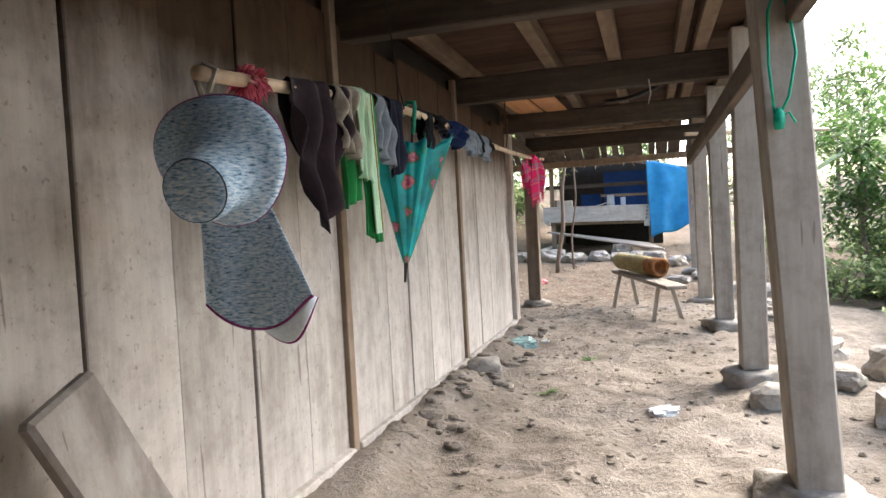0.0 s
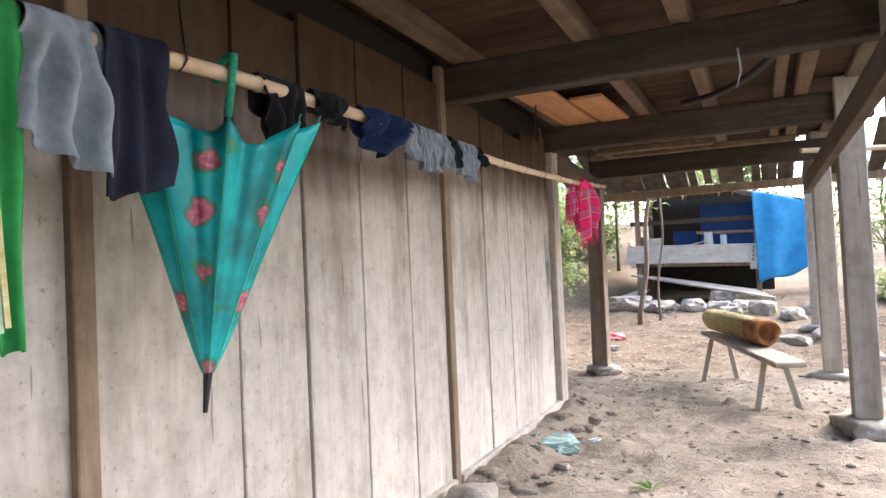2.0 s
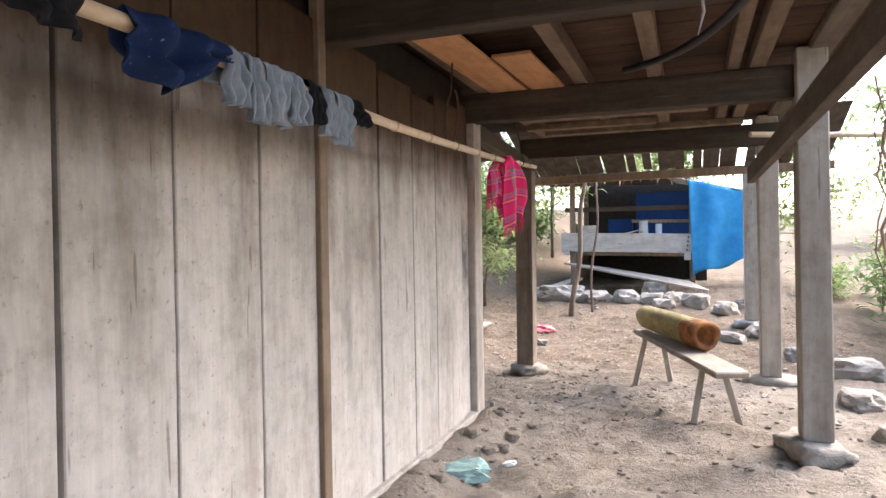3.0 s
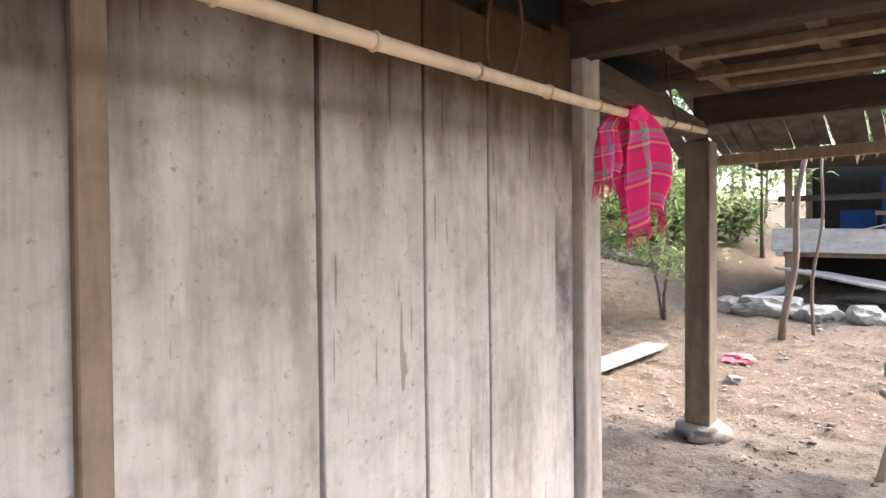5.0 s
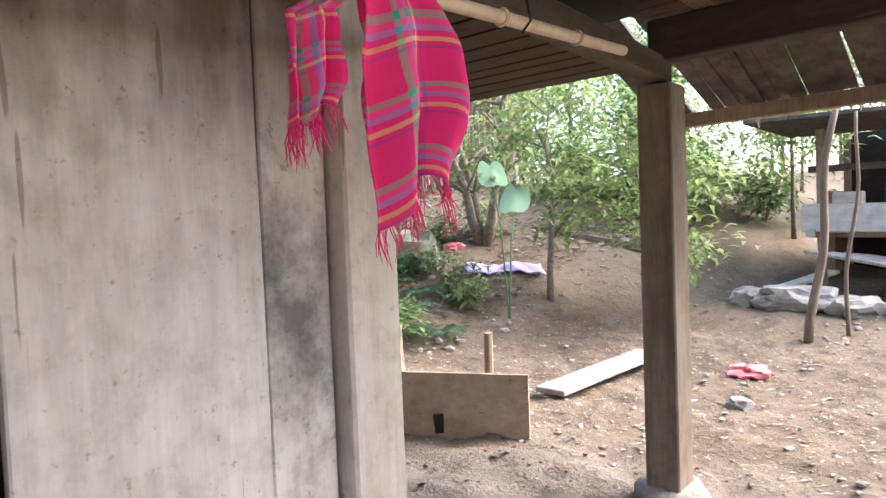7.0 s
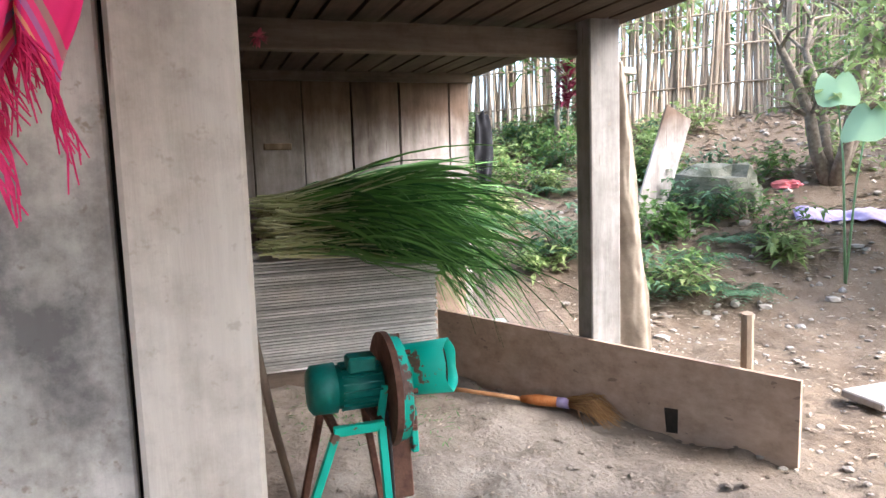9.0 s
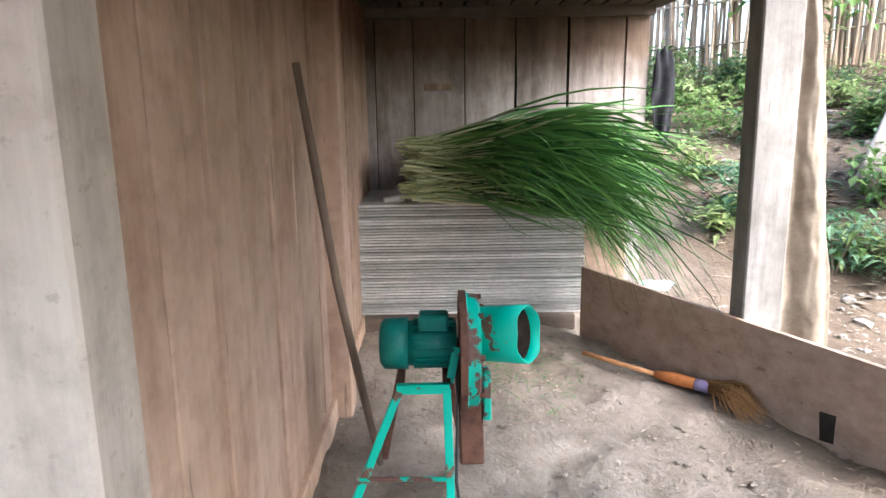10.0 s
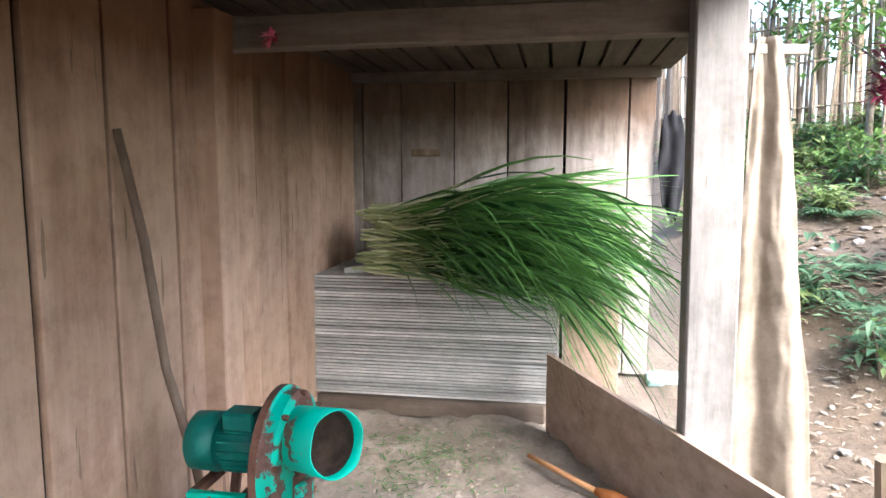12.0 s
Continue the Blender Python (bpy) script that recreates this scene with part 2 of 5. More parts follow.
def add_bar(bm, p, q, w, h, bevel=0.004, up=(0, 0, 1)):
    """A squared timber from p to q, w wide and h deep."""
    p, q = Vector(p), Vector(q)
    d = (q - p).normalized()
    u = Vector(up)
    if abs(d.dot(u)) > 0.95:
        u = Vector((1, 0, 0))
    s = d.cross(u).normalized()
    u = s.cross(d)
    vs = []
    for e in (p, q):
        for a, b in ((-1, -1), (1, -1), (1, 1), (-1, 1)):
            vs.append(bm.verts.new(e + s * a * w / 2 + u * b * h / 2))
    fs = [bm.faces.new([vs[i] for i in f]) for f in ((0, 1, 2, 3), (7, 6, 5, 4), (0, 4, 5, 1), (1, 5, 6, 2), (2, 6, 7, 3), (3, 7, 4, 0))]
    bmesh.ops.recalc_face_normals(bm, faces=fs)
    if bevel:
        bmesh.ops.bevel(bm, geom=list({e for f in fs for e in f.edges}), offset=bevel, segments=1, affect="EDGES")
    return bm


def bar(p, q, w, h, bevel=0.004, up=(0, 0, 1)):
    return add_bar(bmesh.new(), p, q, w, h, bevel, up)


def add_tube(bm, pts, radii, n=8, caps=True):
    """A round rod through pts; radii: one or one a point."""
    pts = [Vector(p) for p in pts]
    if not hasattr(radii, "__len__"):
        radii = [radii] * len(pts)
    rings, ref = [], None
    for i, p in enumerate(pts):
        d = (pts[min(i + 1, len(pts) - 1)] - pts[max(i - 1, 0)]).normalized()
        if ref is None:
            ref = d.cross(Vector((0, 0, 1)) if abs(d.z) < 0.9 else Vector((1, 0, 0))).normalized()
        ref = (ref - d * ref.dot(d)).normalized()
        o = d.cross(ref)
        rings.append([bm.verts.new(p + (ref * math.cos(a) + o * math.sin(a)) * radii[i]) for a in (2 * math.pi * k / n for k in range(n))])
    for a, b in zip(rings, rings[1:]):
        for k in range(n):
            bm.faces.new((a[k], a[(k + 1) % n], b[(k + 1) % n], b[k]))
    if caps:
        bm.faces.new(rings[0][::-1])
        bm.faces.new(rings[-1])
    return bm


def tube(pts, radii, n=8, caps=True):
    return add_tube(bmesh.new(), pts, radii, n, caps)


def stone(cx, cy, cz, rx, ry, rz, seed, turn=0.0):
    bm = bmesh.new()
    bmesh.ops.create_icosphere(bm, subdivisions=3, radius=1.0)
    c, s = math.cos(turn), math.sin(turn)
    for v in bm.verts:
        n = noise.noise(v.co * 1.4 + Vector((seed * 7.1, seed * 3.3, 0))) * 0.45 + noise.noise(v.co * 3.1 + Vector((seed, 0, 5))) * 0.2 + noise.noise(v.co * 8 + Vector((seed, 0, 9))) * 0.06
        q = v.co * (1 + n)
        q = Vector([max(-0.86, min(0.86, k)) for k in q])
        q = Vector((q.x * rx, q.y * ry, q.z * rz)) / 0.86
        v.co = Vector((cx + q.x * c - q.y * s, cy + q.x * s + q.y * c, cz + q.z))
    return bm


def smooth01(a, b, x):
    k = max(0.0, min(1.0, (x - a) / (b - a)))
    return k * k * (3 - 2 * k)


def ground_height(x, y):
    z = 0.0
    z += 0.42 * smooth01(11.5, 17.5, y) + 0.03 * max(0, y - 17.5)
    # bank rising behind the recess
    d = (-x - 3.0) * 0.72 + (y - 11.0) * 0.3
    if x < 0 and y > 9:
        z += 0.36 * min(max(0.0, d), 5.0) * smooth01(0, 1.6, d) * smooth01(9.6, 11.0, y)
    # earth heaped along the wall foot
    if y < 8.2:
        z += 0.10 * smooth01(0.42, 0.08, x) * smooth01(-0.6, -0.1, x)
    # trodden hollows
    for hx, hy, hr, hd in ((1.6, 5.35, 0.34, 0.06), (0.33, 6.95, 0.2, 0.07), (1.1, 7.6, 0.4, 0.03)):
        z -= hd * math.exp(-((x - hx) ** 2 + (y - hy) ** 2) / (hr * hr))
    # garden falling away beside the posts
    z -= 0.25 * smooth01(2.9, 5.0, x) * smooth01(20, 14, y)
    z += 0.05 * max(0, x - 7)
    return z


def ground_detail(x, y):
    p = Vector((x, y, 0))
    near = smooth01(9, 3, abs(x)) * smooth01(26, 16, y)
    return near * (noise.noise(p * 1.1) * 0.03 + noise.noise(p * 3.3) * 0.04 + abs(noise.noise(p * 6.0)) * 0.045 + noise.noise(p * 12) * 0.018)


def height(x, y):
    return ground_height(x, y) + ground_detail(x, y)


# ---------------------------------------------------------------- ground
def make_ground():
    xs = sorted(set(np.round(np.concatenate([np.linspace(-600, -30, 12), np.linspace(-30, -6, 32), np.arange(-6, 4.01, 0.05), np.linspace(4.2, 30, 34), np.linspace(30, 600, 12)]), 3)))
    ys = sorted(set(np.round(np.concatenate([np.linspace(-600, -12, 12), np.linspace(-12, 0.9, 20), np.arange(1, 14.01, 0.05), np.linspace(14.2, 40, 50), np.linspace(40, 600, 12)]), 3)))
    verts = [(x, y, height(x, y)) for y in ys for x in xs]
    n = len(xs)
    faces = [(j * n + i, j * n + i + 1, (j + 1) * n + i + 1, (j + 1) * n + i) for j in range(len(ys) - 1) for i in range(n - 1)]
    me = bpy.data.meshes.new("ground")
    me.from_pydata(verts, [], faces)
    me.polygons.foreach_set("use_smooth", [True] * len(me.polygons))
    me.materials.append(M["earth"])
    tagged(new("ground", me), "trodden pale brown earth with clods and small holes", "ground", kind="structure")


make_ground()

# ---------------------------------------------------------------- house: plank wall along the walk
rng = random.Random(4)
wall_long = thing("wall_east", "weathered grey vertical plank wall with narrow dark gaps", "wall", (0, 0, 0), kind="structure")


def plank(parent, axis, u0, u1, z0, z1, face, thick, mat, lean=0.0):
    """An upright board; axis y: in a wall along y whose outer face lies at x = face."""
    bm = bmesh.new()
    rows = 7
    wav = rng.uniform(0, 50)
    rings = []
    for k in range(rows + 1):
        z = z0 + (z1 - z0) * k / rows
        a = u0 + 0.004 * noise.noise(Vector((wav, z * 1.5, 0)))
        c = u1 + 0.004 * noise.noise(Vector((wav + 9, z * 1.5, 0)))
        off = face + 0.004 * noise.noise(Vector((wav, z * 0.8, 7)))
        pts = ((a, off - thick), (a, off - 0.004), (a + 0.004, off), (c - 0.004, off), (c, off - 0.004), (c, off - thick))
        rings.append([bm.verts.new((f, u, z) if axis == "y" else (u, f, z)) for u, f in pts])
    for a, b in zip(rings, rings[1:]):
        for i in range(6):
            bm.faces.new((a[i], a[(i + 1) % 6], b[(i + 1) % 6], b[i]))
    bm.faces.new(rings[0])
    bm.faces.new(rings[-1])
    bmesh.ops.recalc_face_normals(bm, faces=bm.faces[:])
    return part("plank", bm, mat, parent)


gaps = [-3.0, -2.4, -1.75, -1.1, -0.5, 0.1, 0.75, 1.38, 2.07, 2.44, 2.86, 3.26, 3.67, 4.24, 4.6, 5.0, 5.43, 5.84, 6.42, 6.85, 7.21, 7.71, 7.899]
for a, b in zip(gaps, gaps[1:]):
    g = 0.007 if round(b, 2) in (4.24, 6.42, 7.21, 7.71) or round(a, 2) in (4.24, 6.42, 7.21) else 0.003 if round(b, 2) in (2.44, 6.85) or round(a, 2) in (2.44, 6.85) else 0.006
    if b == 7.899:
        g = 0.006
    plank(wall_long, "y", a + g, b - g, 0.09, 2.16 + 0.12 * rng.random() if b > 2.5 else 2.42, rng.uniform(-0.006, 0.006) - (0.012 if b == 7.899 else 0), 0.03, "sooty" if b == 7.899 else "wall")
for y in (1.42, 3.67, 5.845):
    part("batten", box(-0.02, 0.024, y - 0.034, y + 0.03, 0.05, 2.36, 0.004), "batten", wall_long, "darker upright batten")
part("end_post", box(-0.12, 0.035, 7.906, 8.073, 0.02, 2.32, 0.008), "corner", wall_long, "pale squared corner post")
for a, b in ((-3, 3.63), (3.71, 5.805), (5.885, 7.9)):
    part("sill", box(-0.05, 0.035, a, b, -0.02, 0.135, 0.006, 0.004, rng), "wall", wall_long, "rough bottom sill board")
# near-black sheet paints the unlit inside seen through the plank gaps
part("backing", box(-0.09, -0.055, -3, 7.904, 0, 2.43), "dark", wall_long)

# end wall of the house, looking into the recess
wall_end = thing("wall_north", "brown vertical plank wall beside the lean-to recess", "wall", (0, 0, 0), kind="structure")
cuts = [-0.165, -0.36, -0.64, -0.9, -1.21, -1.57, -1.96, -2.39, -2.68, -3.07, -3.46, -3.72, -4.0, -4.34]
for a, b in zip(cuts, cuts[1:]):
    g = 0.013 if -1.21 in (a, b) else 0.007
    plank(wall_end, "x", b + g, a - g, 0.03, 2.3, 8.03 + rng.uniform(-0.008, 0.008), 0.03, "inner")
# same near-black sheet, darkening the gaps of the end wall
part("backing", box(-4.4, -0.17, 7.93, 7.975, 0, 2.3), "dark", wall_end)
part("post", box(-2.29, -2.12, 7.99, 8.13, 0, 2.15, 0.006), "inner", wall_end, "squared brown post against the planks")
part("sill", box(-4.3, -0.17, 8.0, 8.06, -0.03, 0.1, 0.006), "inner", wall_end)

wall_back = thing("wall_recess", "grey-brown plank wall closing the recess", "wall", (0, 0, 0), kind="structure")
cuts = [7.98, 8.1, 8.39, 8.78, 9.165, 9.56, 10.0, 10.18]
for a, b in zip(cuts, cuts[1:]):
    g = 0.016 if b == 10.0 or a == 9.56 else 0.005
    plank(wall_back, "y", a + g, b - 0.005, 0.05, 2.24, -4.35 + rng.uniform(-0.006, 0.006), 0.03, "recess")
# near-black sheet, made tall enough to stop light above the planks
part("backing", box(-4.5, -4.455, 7.98, 10.19, 0, 2.3), "dark", wall_back)
part("peg", bar((-4.34, 8.47, 1.63), (-4.34, 8.68, 1.63), 0.05, 0.05), "batten", wall_back)
part("top_rail", bar((-4.32, 8.0, 2.17), (-4.32, 10.2, 2.17), 0.06, 0.08), "beam_y", wall_back)

# inner closing walls of the ground floor, behind the planks
tagged(part("wall_south", box(-4.4, 0, -3.1, -3.0, 0, 2.4), "wall"), "plain weathered plank wall", "wall", kind="structure")
tagged(part("wall_west", box(-4.5, -4.4, -3.1, 7.95, 0, 2.4), "wall"), "plain weathered plank wall", "wall", kind="structure")
# unseen walls added to keep light off the near end of the planks
tagged(part("wall_porch", box(0.0, 2.36, -3.1, -3.0, 0, 2.4), "wall"), "unseen plank wall added to shade the veranda end", "wall", kind="structure")
tagged(part("wall_side", box(2.26, 2.36, -3.0, 2.1, 0, 2.4), "wall"), "unseen plank wall added to block light beside the veranda", "wall", kind="structure")


# ---------------------------------------------------------------- posts, beams, floor above
def post(x, y, w, d, top, label, z0=0.1, lean=0.0, mat="post"):
    ob = part("post", bar((x, y, z0), (x + lean + rng.uniform(-0.01, 0.01), y + rng.uniform(-0.015, 0.015), top), w, d, 0.008, (1, 0, 0)), mat)
    return tagged(ob, label, "post", group="veranda posts")


def footing(x, y, rx, ry, h, seed):
    zz = height(x, y)
    return tagged(part("footing_stone", stone(x, y, zz + h * 0.25, rx, ry, h * 0.75, seed, seed), "stone", smooth=True), "flat grey-brown stone under a wooden post", "stone", group="post footings")


for i, (x, y) in enumerate(((2.13, -0.6), (2.12, 1.55), (2.05, 3.6), (2.12, 5.74), (2.15, 7.9), (2.14, 10.18), (2.25, 13.5))):
    post(x, y, 0.19 if i != 2 else 0.2, 0.17, 2.45 if i < 6 else 2.3, "grey weathered squared post standing on a flat stone", z0=height(x, y) + 0.09, lean=-0.11 if i == 2 else 0.0)
    footing(x, y, 0.23, 0.17, 0.1, i + 1)
cpost = post(-0.12, 10.1, 0.19, 0.17, 2.06, "brown weathered corner post on a flat stone", z0=height(-0.12, 10.1) + 0.05, mat="post_brown")
footing(-0.1, 10.06, 0.2, 0.17, 0.08, 21)
fpost = tagged(part("post", bar((-2.27, 10.125, 0), (-2.26, 10.1, 2.45), 0.19, 0.15, 0.008, (1, 0, 0)), "post_grey"), "grey squared post at the open side of the recess", "post", group="veranda posts")

for y in (-0.55, 1.65, 3.85, 5.92, 7.93, 10.1):
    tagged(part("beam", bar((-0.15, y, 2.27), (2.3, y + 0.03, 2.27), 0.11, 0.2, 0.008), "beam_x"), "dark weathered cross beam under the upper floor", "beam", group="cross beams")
for x in (0.12, 0.79, 1.26, 1.72, 1.86):
    w = 0.09 if x != 1.72 else 0.07
    tagged(part("joist", bar((x, -3, 2.425), (x, 10.35, 2.425), w, 0.1, 0.004), "joist"), "pale brown floor joist", "joist", group="floor joists")
tagged(part("rail", bar((2.02, -3, 2.02), (2.01, 10.4, 1.93), 0.06, 0.15, 0.006), "beam_y"), "long dark rail running through the veranda posts", "beam")
tagged(part("plate", bar((2.2, -3, 2.5), (2.2, 10.6, 2.5), 0.14, 0.14, 0.006), "beam_y"), "dark plate beam over the veranda posts", "beam")
tagged(part("plate", bar((-0.12, -3, 2.36), (-0.12, 7.9, 2.36), 0.1, 0.12, 0.006), "beam_y"), "dark plate beam along the top of the wall", "beam")
tagged(part("tie_beam", bar((-2.36, 8.04, 2.085), (-2.36, 10.12, 2.095), 0.1, 0.14, 0.006), "beam_y"), "grey tie beam across the recess", "beam")
tagged(part("tie_beam", bar((-0.1, 8.0, 2.2), (-0.12, 10.15, 2.13), 0.1, 0.12, 0.006), "beam_y"), "brown beam joining the corner posts", "beam")


def make_ceilings():
    r = random.Random(9)
    bm = bmesh.new()
    y = -3.0
    while y < 10.4:
        w = r.uniform(0.14, 0.3)
        add_box(bm, -0.25, 2.45, y + 0.003, y + w - 0.004, 2.478, 2.5 + r.uniform(0, 0.008))
        y += w
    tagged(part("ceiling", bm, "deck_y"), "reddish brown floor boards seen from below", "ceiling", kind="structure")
    bm = bmesh.new()
    y = 8.0
    while y < 10.2:
        w = r.uniform(0.13, 0.19)
        add_box(bm, -4.45, -0.22, y, y + w - 0.025, 2.2, 2.22 + r.uniform(0, 0.01))
        y += w
    # added solid layer above the boards, blocks sky light through their gaps
    add_box(bm, -4.45, -0.22, 8.0, 10.2, 2.26, 2.28)
    tagged(part("ceiling_recess", bm, "deck_x"), "spaced boards over the recess under an added solid layer", "ceiling", kind="structure")
    tagged(part("upper_floor", box(-4.6, 2.45, -3.1, 10.4, 2.52, 2.58), "dark"), "upper floor of the house", "floor", kind="structure")


make_ceilings()

# unseen upper storey and roof, added to shade the ground floor
upper = thing("upper_wall", "unseen weathered plank walls of the upper storey, added for shade", "wall", (0, 0, 0), kind="structure")
part("wall", box(-4.6, -4.5, -3.1, 10.4, 2.6, 4.6), "wall", upper)
part("wall", box(0.9, 1.0, -3.1, 9.0, 2.6, 4.6), "wall", upper)
part("wall", box(-4.5, 0.9, 8.95, 9.05, 2.6, 4.6), "wall", upper)
part("wall", box(-4.5, 0.9, -3.1, -3.0, 2.6, 4.6), "wall", upper)
bm = bmesh.new()
for sx in (-1, 1):
    add_bar(bm, (-1.2 + sx * 2.2, -4, 5.1), (-1.2 + sx * 2.2, 11.3, 5.1), 5.2, 0.12, 0, (sx * 0.45, 0, 1))
tagged(part("roof", bm, "roof"), "unseen dark tiled roof over the house, added for shade", "roof", kind="structure")
# ---------------------------------------------------------------- vegetation
def add_leaf(bm, p, d, length, width, up=Vector((0, 0, 1)), droop=0.3):
    """A pointed blade bent along its length."""
    d = d.normalized()
    s = d.cross(up)
    s = s.normalized() if s.length > 0.01 else Vector((1, 0, 0))
    n = s.cross(d)
    a = bm.verts.new(p)
    m = p + d * length * 0.5 + n * 0.04 * length
    e = p + d * length - Vector((0, 0, droop * length)) * 0.6
    b, c = bm.verts.new(m + s * width / 2), bm.verts.new(m - s * width / 2)
    k = bm.verts.new(m - n * width * 0.18)
    q = bm.verts.new(e)
    bm.faces.new((a, b, k))
    bm.faces.new((a, k, c))
    bm.faces.new((b, q, k))
    bm.faces.new((k, q, c))


def rand_dir(r, up=0.3):
    a = r.uniform(0, 2 * math.pi)
    return Vector((math.cos(a), math.sin(a), r.uniform(-0.4, 0.8) + up)).normalized()


def tree(name, x, y, tall, spread, seed, label, leaf="leaf", count=900, size=0.13, trunk=0.04, lean=(0, 0), stems=1):
    r = random.Random(seed)
    z0 = height(x, y) - 0.03
    e = thing(name, label, "tree", (x, y, z0))
    tips, limbs = [], []
    for s in range(stems):
        a0 = r.uniform(0, 6.28)
        sway = Vector((lean[0] + (0.25 * math.cos(a0) if stems > 1 else 0), lean[1] + (0.25 * math.sin(a0) if stems > 1 else 0), 0))
        pts = [Vector((0.03 * math.cos(a0) * (stems > 1), 0.03 * math.sin(a0), 0)) + sway * tall * (k / 6) + Vector((r.uniform(-1, 1), r.uniform(-1, 1), 0)) * 0.035 * k ** 0.5 + Vector((0, 0, tall * 0.85 * k / 6)) for k in range(7)]
        part("trunk", tube(pts, [trunk * (1 - 0.13 * k) for k in range(7)], 7), "bark", e, smooth=True)
        for k in range(2, 7):
            for _ in range(3):
                d = rand_dir(r, 0.35)
                end = pts[k] + d * spread * r.uniform(0.5, 1.0)
                mid = (pts[k] + end) / 2 + Vector((0, 0, 0.06))
                limbs.append(([pts[k], mid, end], [trunk * 0.32, trunk * 0.22, trunk * 0.1]))
                tips += [mid, end, (mid + end) / 2]
    if name == "sapling":
        for p, w in limbs:
            part("limb", tube(p, w, 5), "bark", e)
    else:
        bm = bmesh.new()
        for p, w in limbs:
            add_tube(bm, p, w, 4)
        tagged(part("branchwork", bm, "bark", e), kind="stuff")
    bm = bmesh.new()
    for _ in range(count):
        p = r.choice(tips) + Vector((r.gauss(0, 1), r.gauss(0, 1), r.gauss(0, 0.8))) * spread * 0.22
        add_leaf(bm, p, rand_dir(r, -0.1), size * r.uniform(0.6, 1.3), size * r.uniform(0.28, 0.45), droop=r.uniform(0.1, 0.8))
    part("crown", bm, leaf, e)
    return e


def shrub(name, x, y, w, h, seed, label, leaf="leaf", count=260, size=0.12, wide=0.4):
    r = random.Random(seed)
    z0 = height(x, y) - 0.02
    e = thing(name, label, "plant", (x, y, z0))
    bm, tips = bmesh.new(), []
    for _ in range(max(4, count // 40)):
        d = rand_dir(r, 0.9)
        end = Vector((d.x * w, d.y * w, abs(d.z) * h))
        mid = end * 0.55 + Vector((0, 0, 0.1 * h))
        add_tube(bm, [(0, 0, 0), mid, end], [0.009, 0.007, 0.003], 4)
        tips += [mid, end, (mid + end) / 2, mid * 0.6]
    tagged(part("branchwork", bm, "bark", e), kind="stuff")
    bm = bmesh.new()
    for _ in range(count):
        p = r.choice(tips) + Vector((r.gauss(0, 1), r.gauss(0, 1), r.gauss(0, 0.7))) * 0.13 * (w + h)
        p.z = max(p.z, 0.02)
        add_leaf(bm, p, rand_dir(r, 0.0), size * r.uniform(0.6, 1.4), size * wide * r.uniform(0.7, 1.2), droop=r.uniform(0.1, 0.7))
    tagged(part("foliage", bm, leaf, e), kind="stuff")
    return e


def fern(x, y, seed, n=9, length=0.5):
    r = random.Random(seed)
    e = thing("fern", "green fern with feathery fronds on the bank", "fern", (x, y, height(x, y) - 0.01), group="ferns")
    bm = bmesh.new()
    for k in range(n):
        a = 6.28 * k / n + r.uniform(-0.3, 0.3)
        d = Vector((math.cos(a), math.sin(a), 0))
        L = length * r.uniform(0.7, 1.15)
        for i in range(1, 13):
            f = i / 13
            p = d * L * f + Vector((0, 0, L * (0.75 * f - 0.85 * f * f) + 0.04))
            wd = L * 0.28 * math.sin(math.pi * min(1, f + 0.12)) + 0.01
            for sgn in (-1, 1):
                sd = (Vector((-d.y, d.x, 0)) * sgn + d * 0.35).normalized()
                add_leaf(bm, p, sd, wd, 0.03, droop=0.25)
    part("fronds", bm, "leaf_blue", e)
    return e


def banana(x, y, tall, seed, n=7):
    r = random.Random(seed)
    e = thing("banana_plant", "banana plant with long broad pale green leaves", "plant", (x, y, height(x, y) - 0.03), group="banana plants")
    part("trunk", tube([(0, 0, 0), (0.03, 0, tall * 0.3), (0.05, 0.04, tall * 0.55)], [0.09, 0.075, 0.05], 10), "leaf_pale", e, smooth=True)
    for k in range(n):
        a = 6.28 * k / n + r.uniform(-0.4, 0.4)
        d = Vector((math.cos(a), math.sin(a), 0))
        L, W = tall * r.uniform(0.55, 0.8), tall * 0.14
        bm, prev = bmesh.new(), None
        for i in range(11):
            f = i / 10
            c = Vector((0.05, 0.04, tall * 0.52)) + d * L * f * 0.9 + Vector((0, 0, L * (0.95 * f - 0.95 * f * f)))
            w = W * math.sin(math.pi * min(1, max(0.04, f * 0.96 + 0.03))) ** 0.7 * (1 if f > 0.12 else 0.15)
            s = Vector((-d.y, d.x, 0))
            row = [bm.verts.new(c + s * w * q + Vector((0, 0, -abs(q) * w * 0.35))) for q in (-1, -0.5, 0, 0.5, 1)]
            if prev:
                for u in range(4):
                    bm.faces.new((prev[u], prev[u + 1], row[u + 1], row[u]))
            prev = row
        part("leaf", bm, "leaf_pale", e, smooth=True)
    return e


# garden beside the posts
r0 = random.Random(31)
for k, (x, y, h, s) in enumerate(((5.4, 6.6, 2.4, 0.8), (6.2, 9.4, 2.8, 0.9), (4.6, 12.2, 2.6, 0.9), (8.2, 5.4, 3.4, 1.2), (5.4, 15.5, 3.4, 1.2), (8.6, 12.4, 4.0, 1.5), (9.8, 8.6, 4.2, 1.5), (3.9, 18.8, 3.2, 1.2))):
    tree("garden_tree", x, y, h, s, 50 + k, "slender leafy garden tree in bright light", "leaf_pale" if k % 2 else "leaf", 1500, 0.2, 0.05)
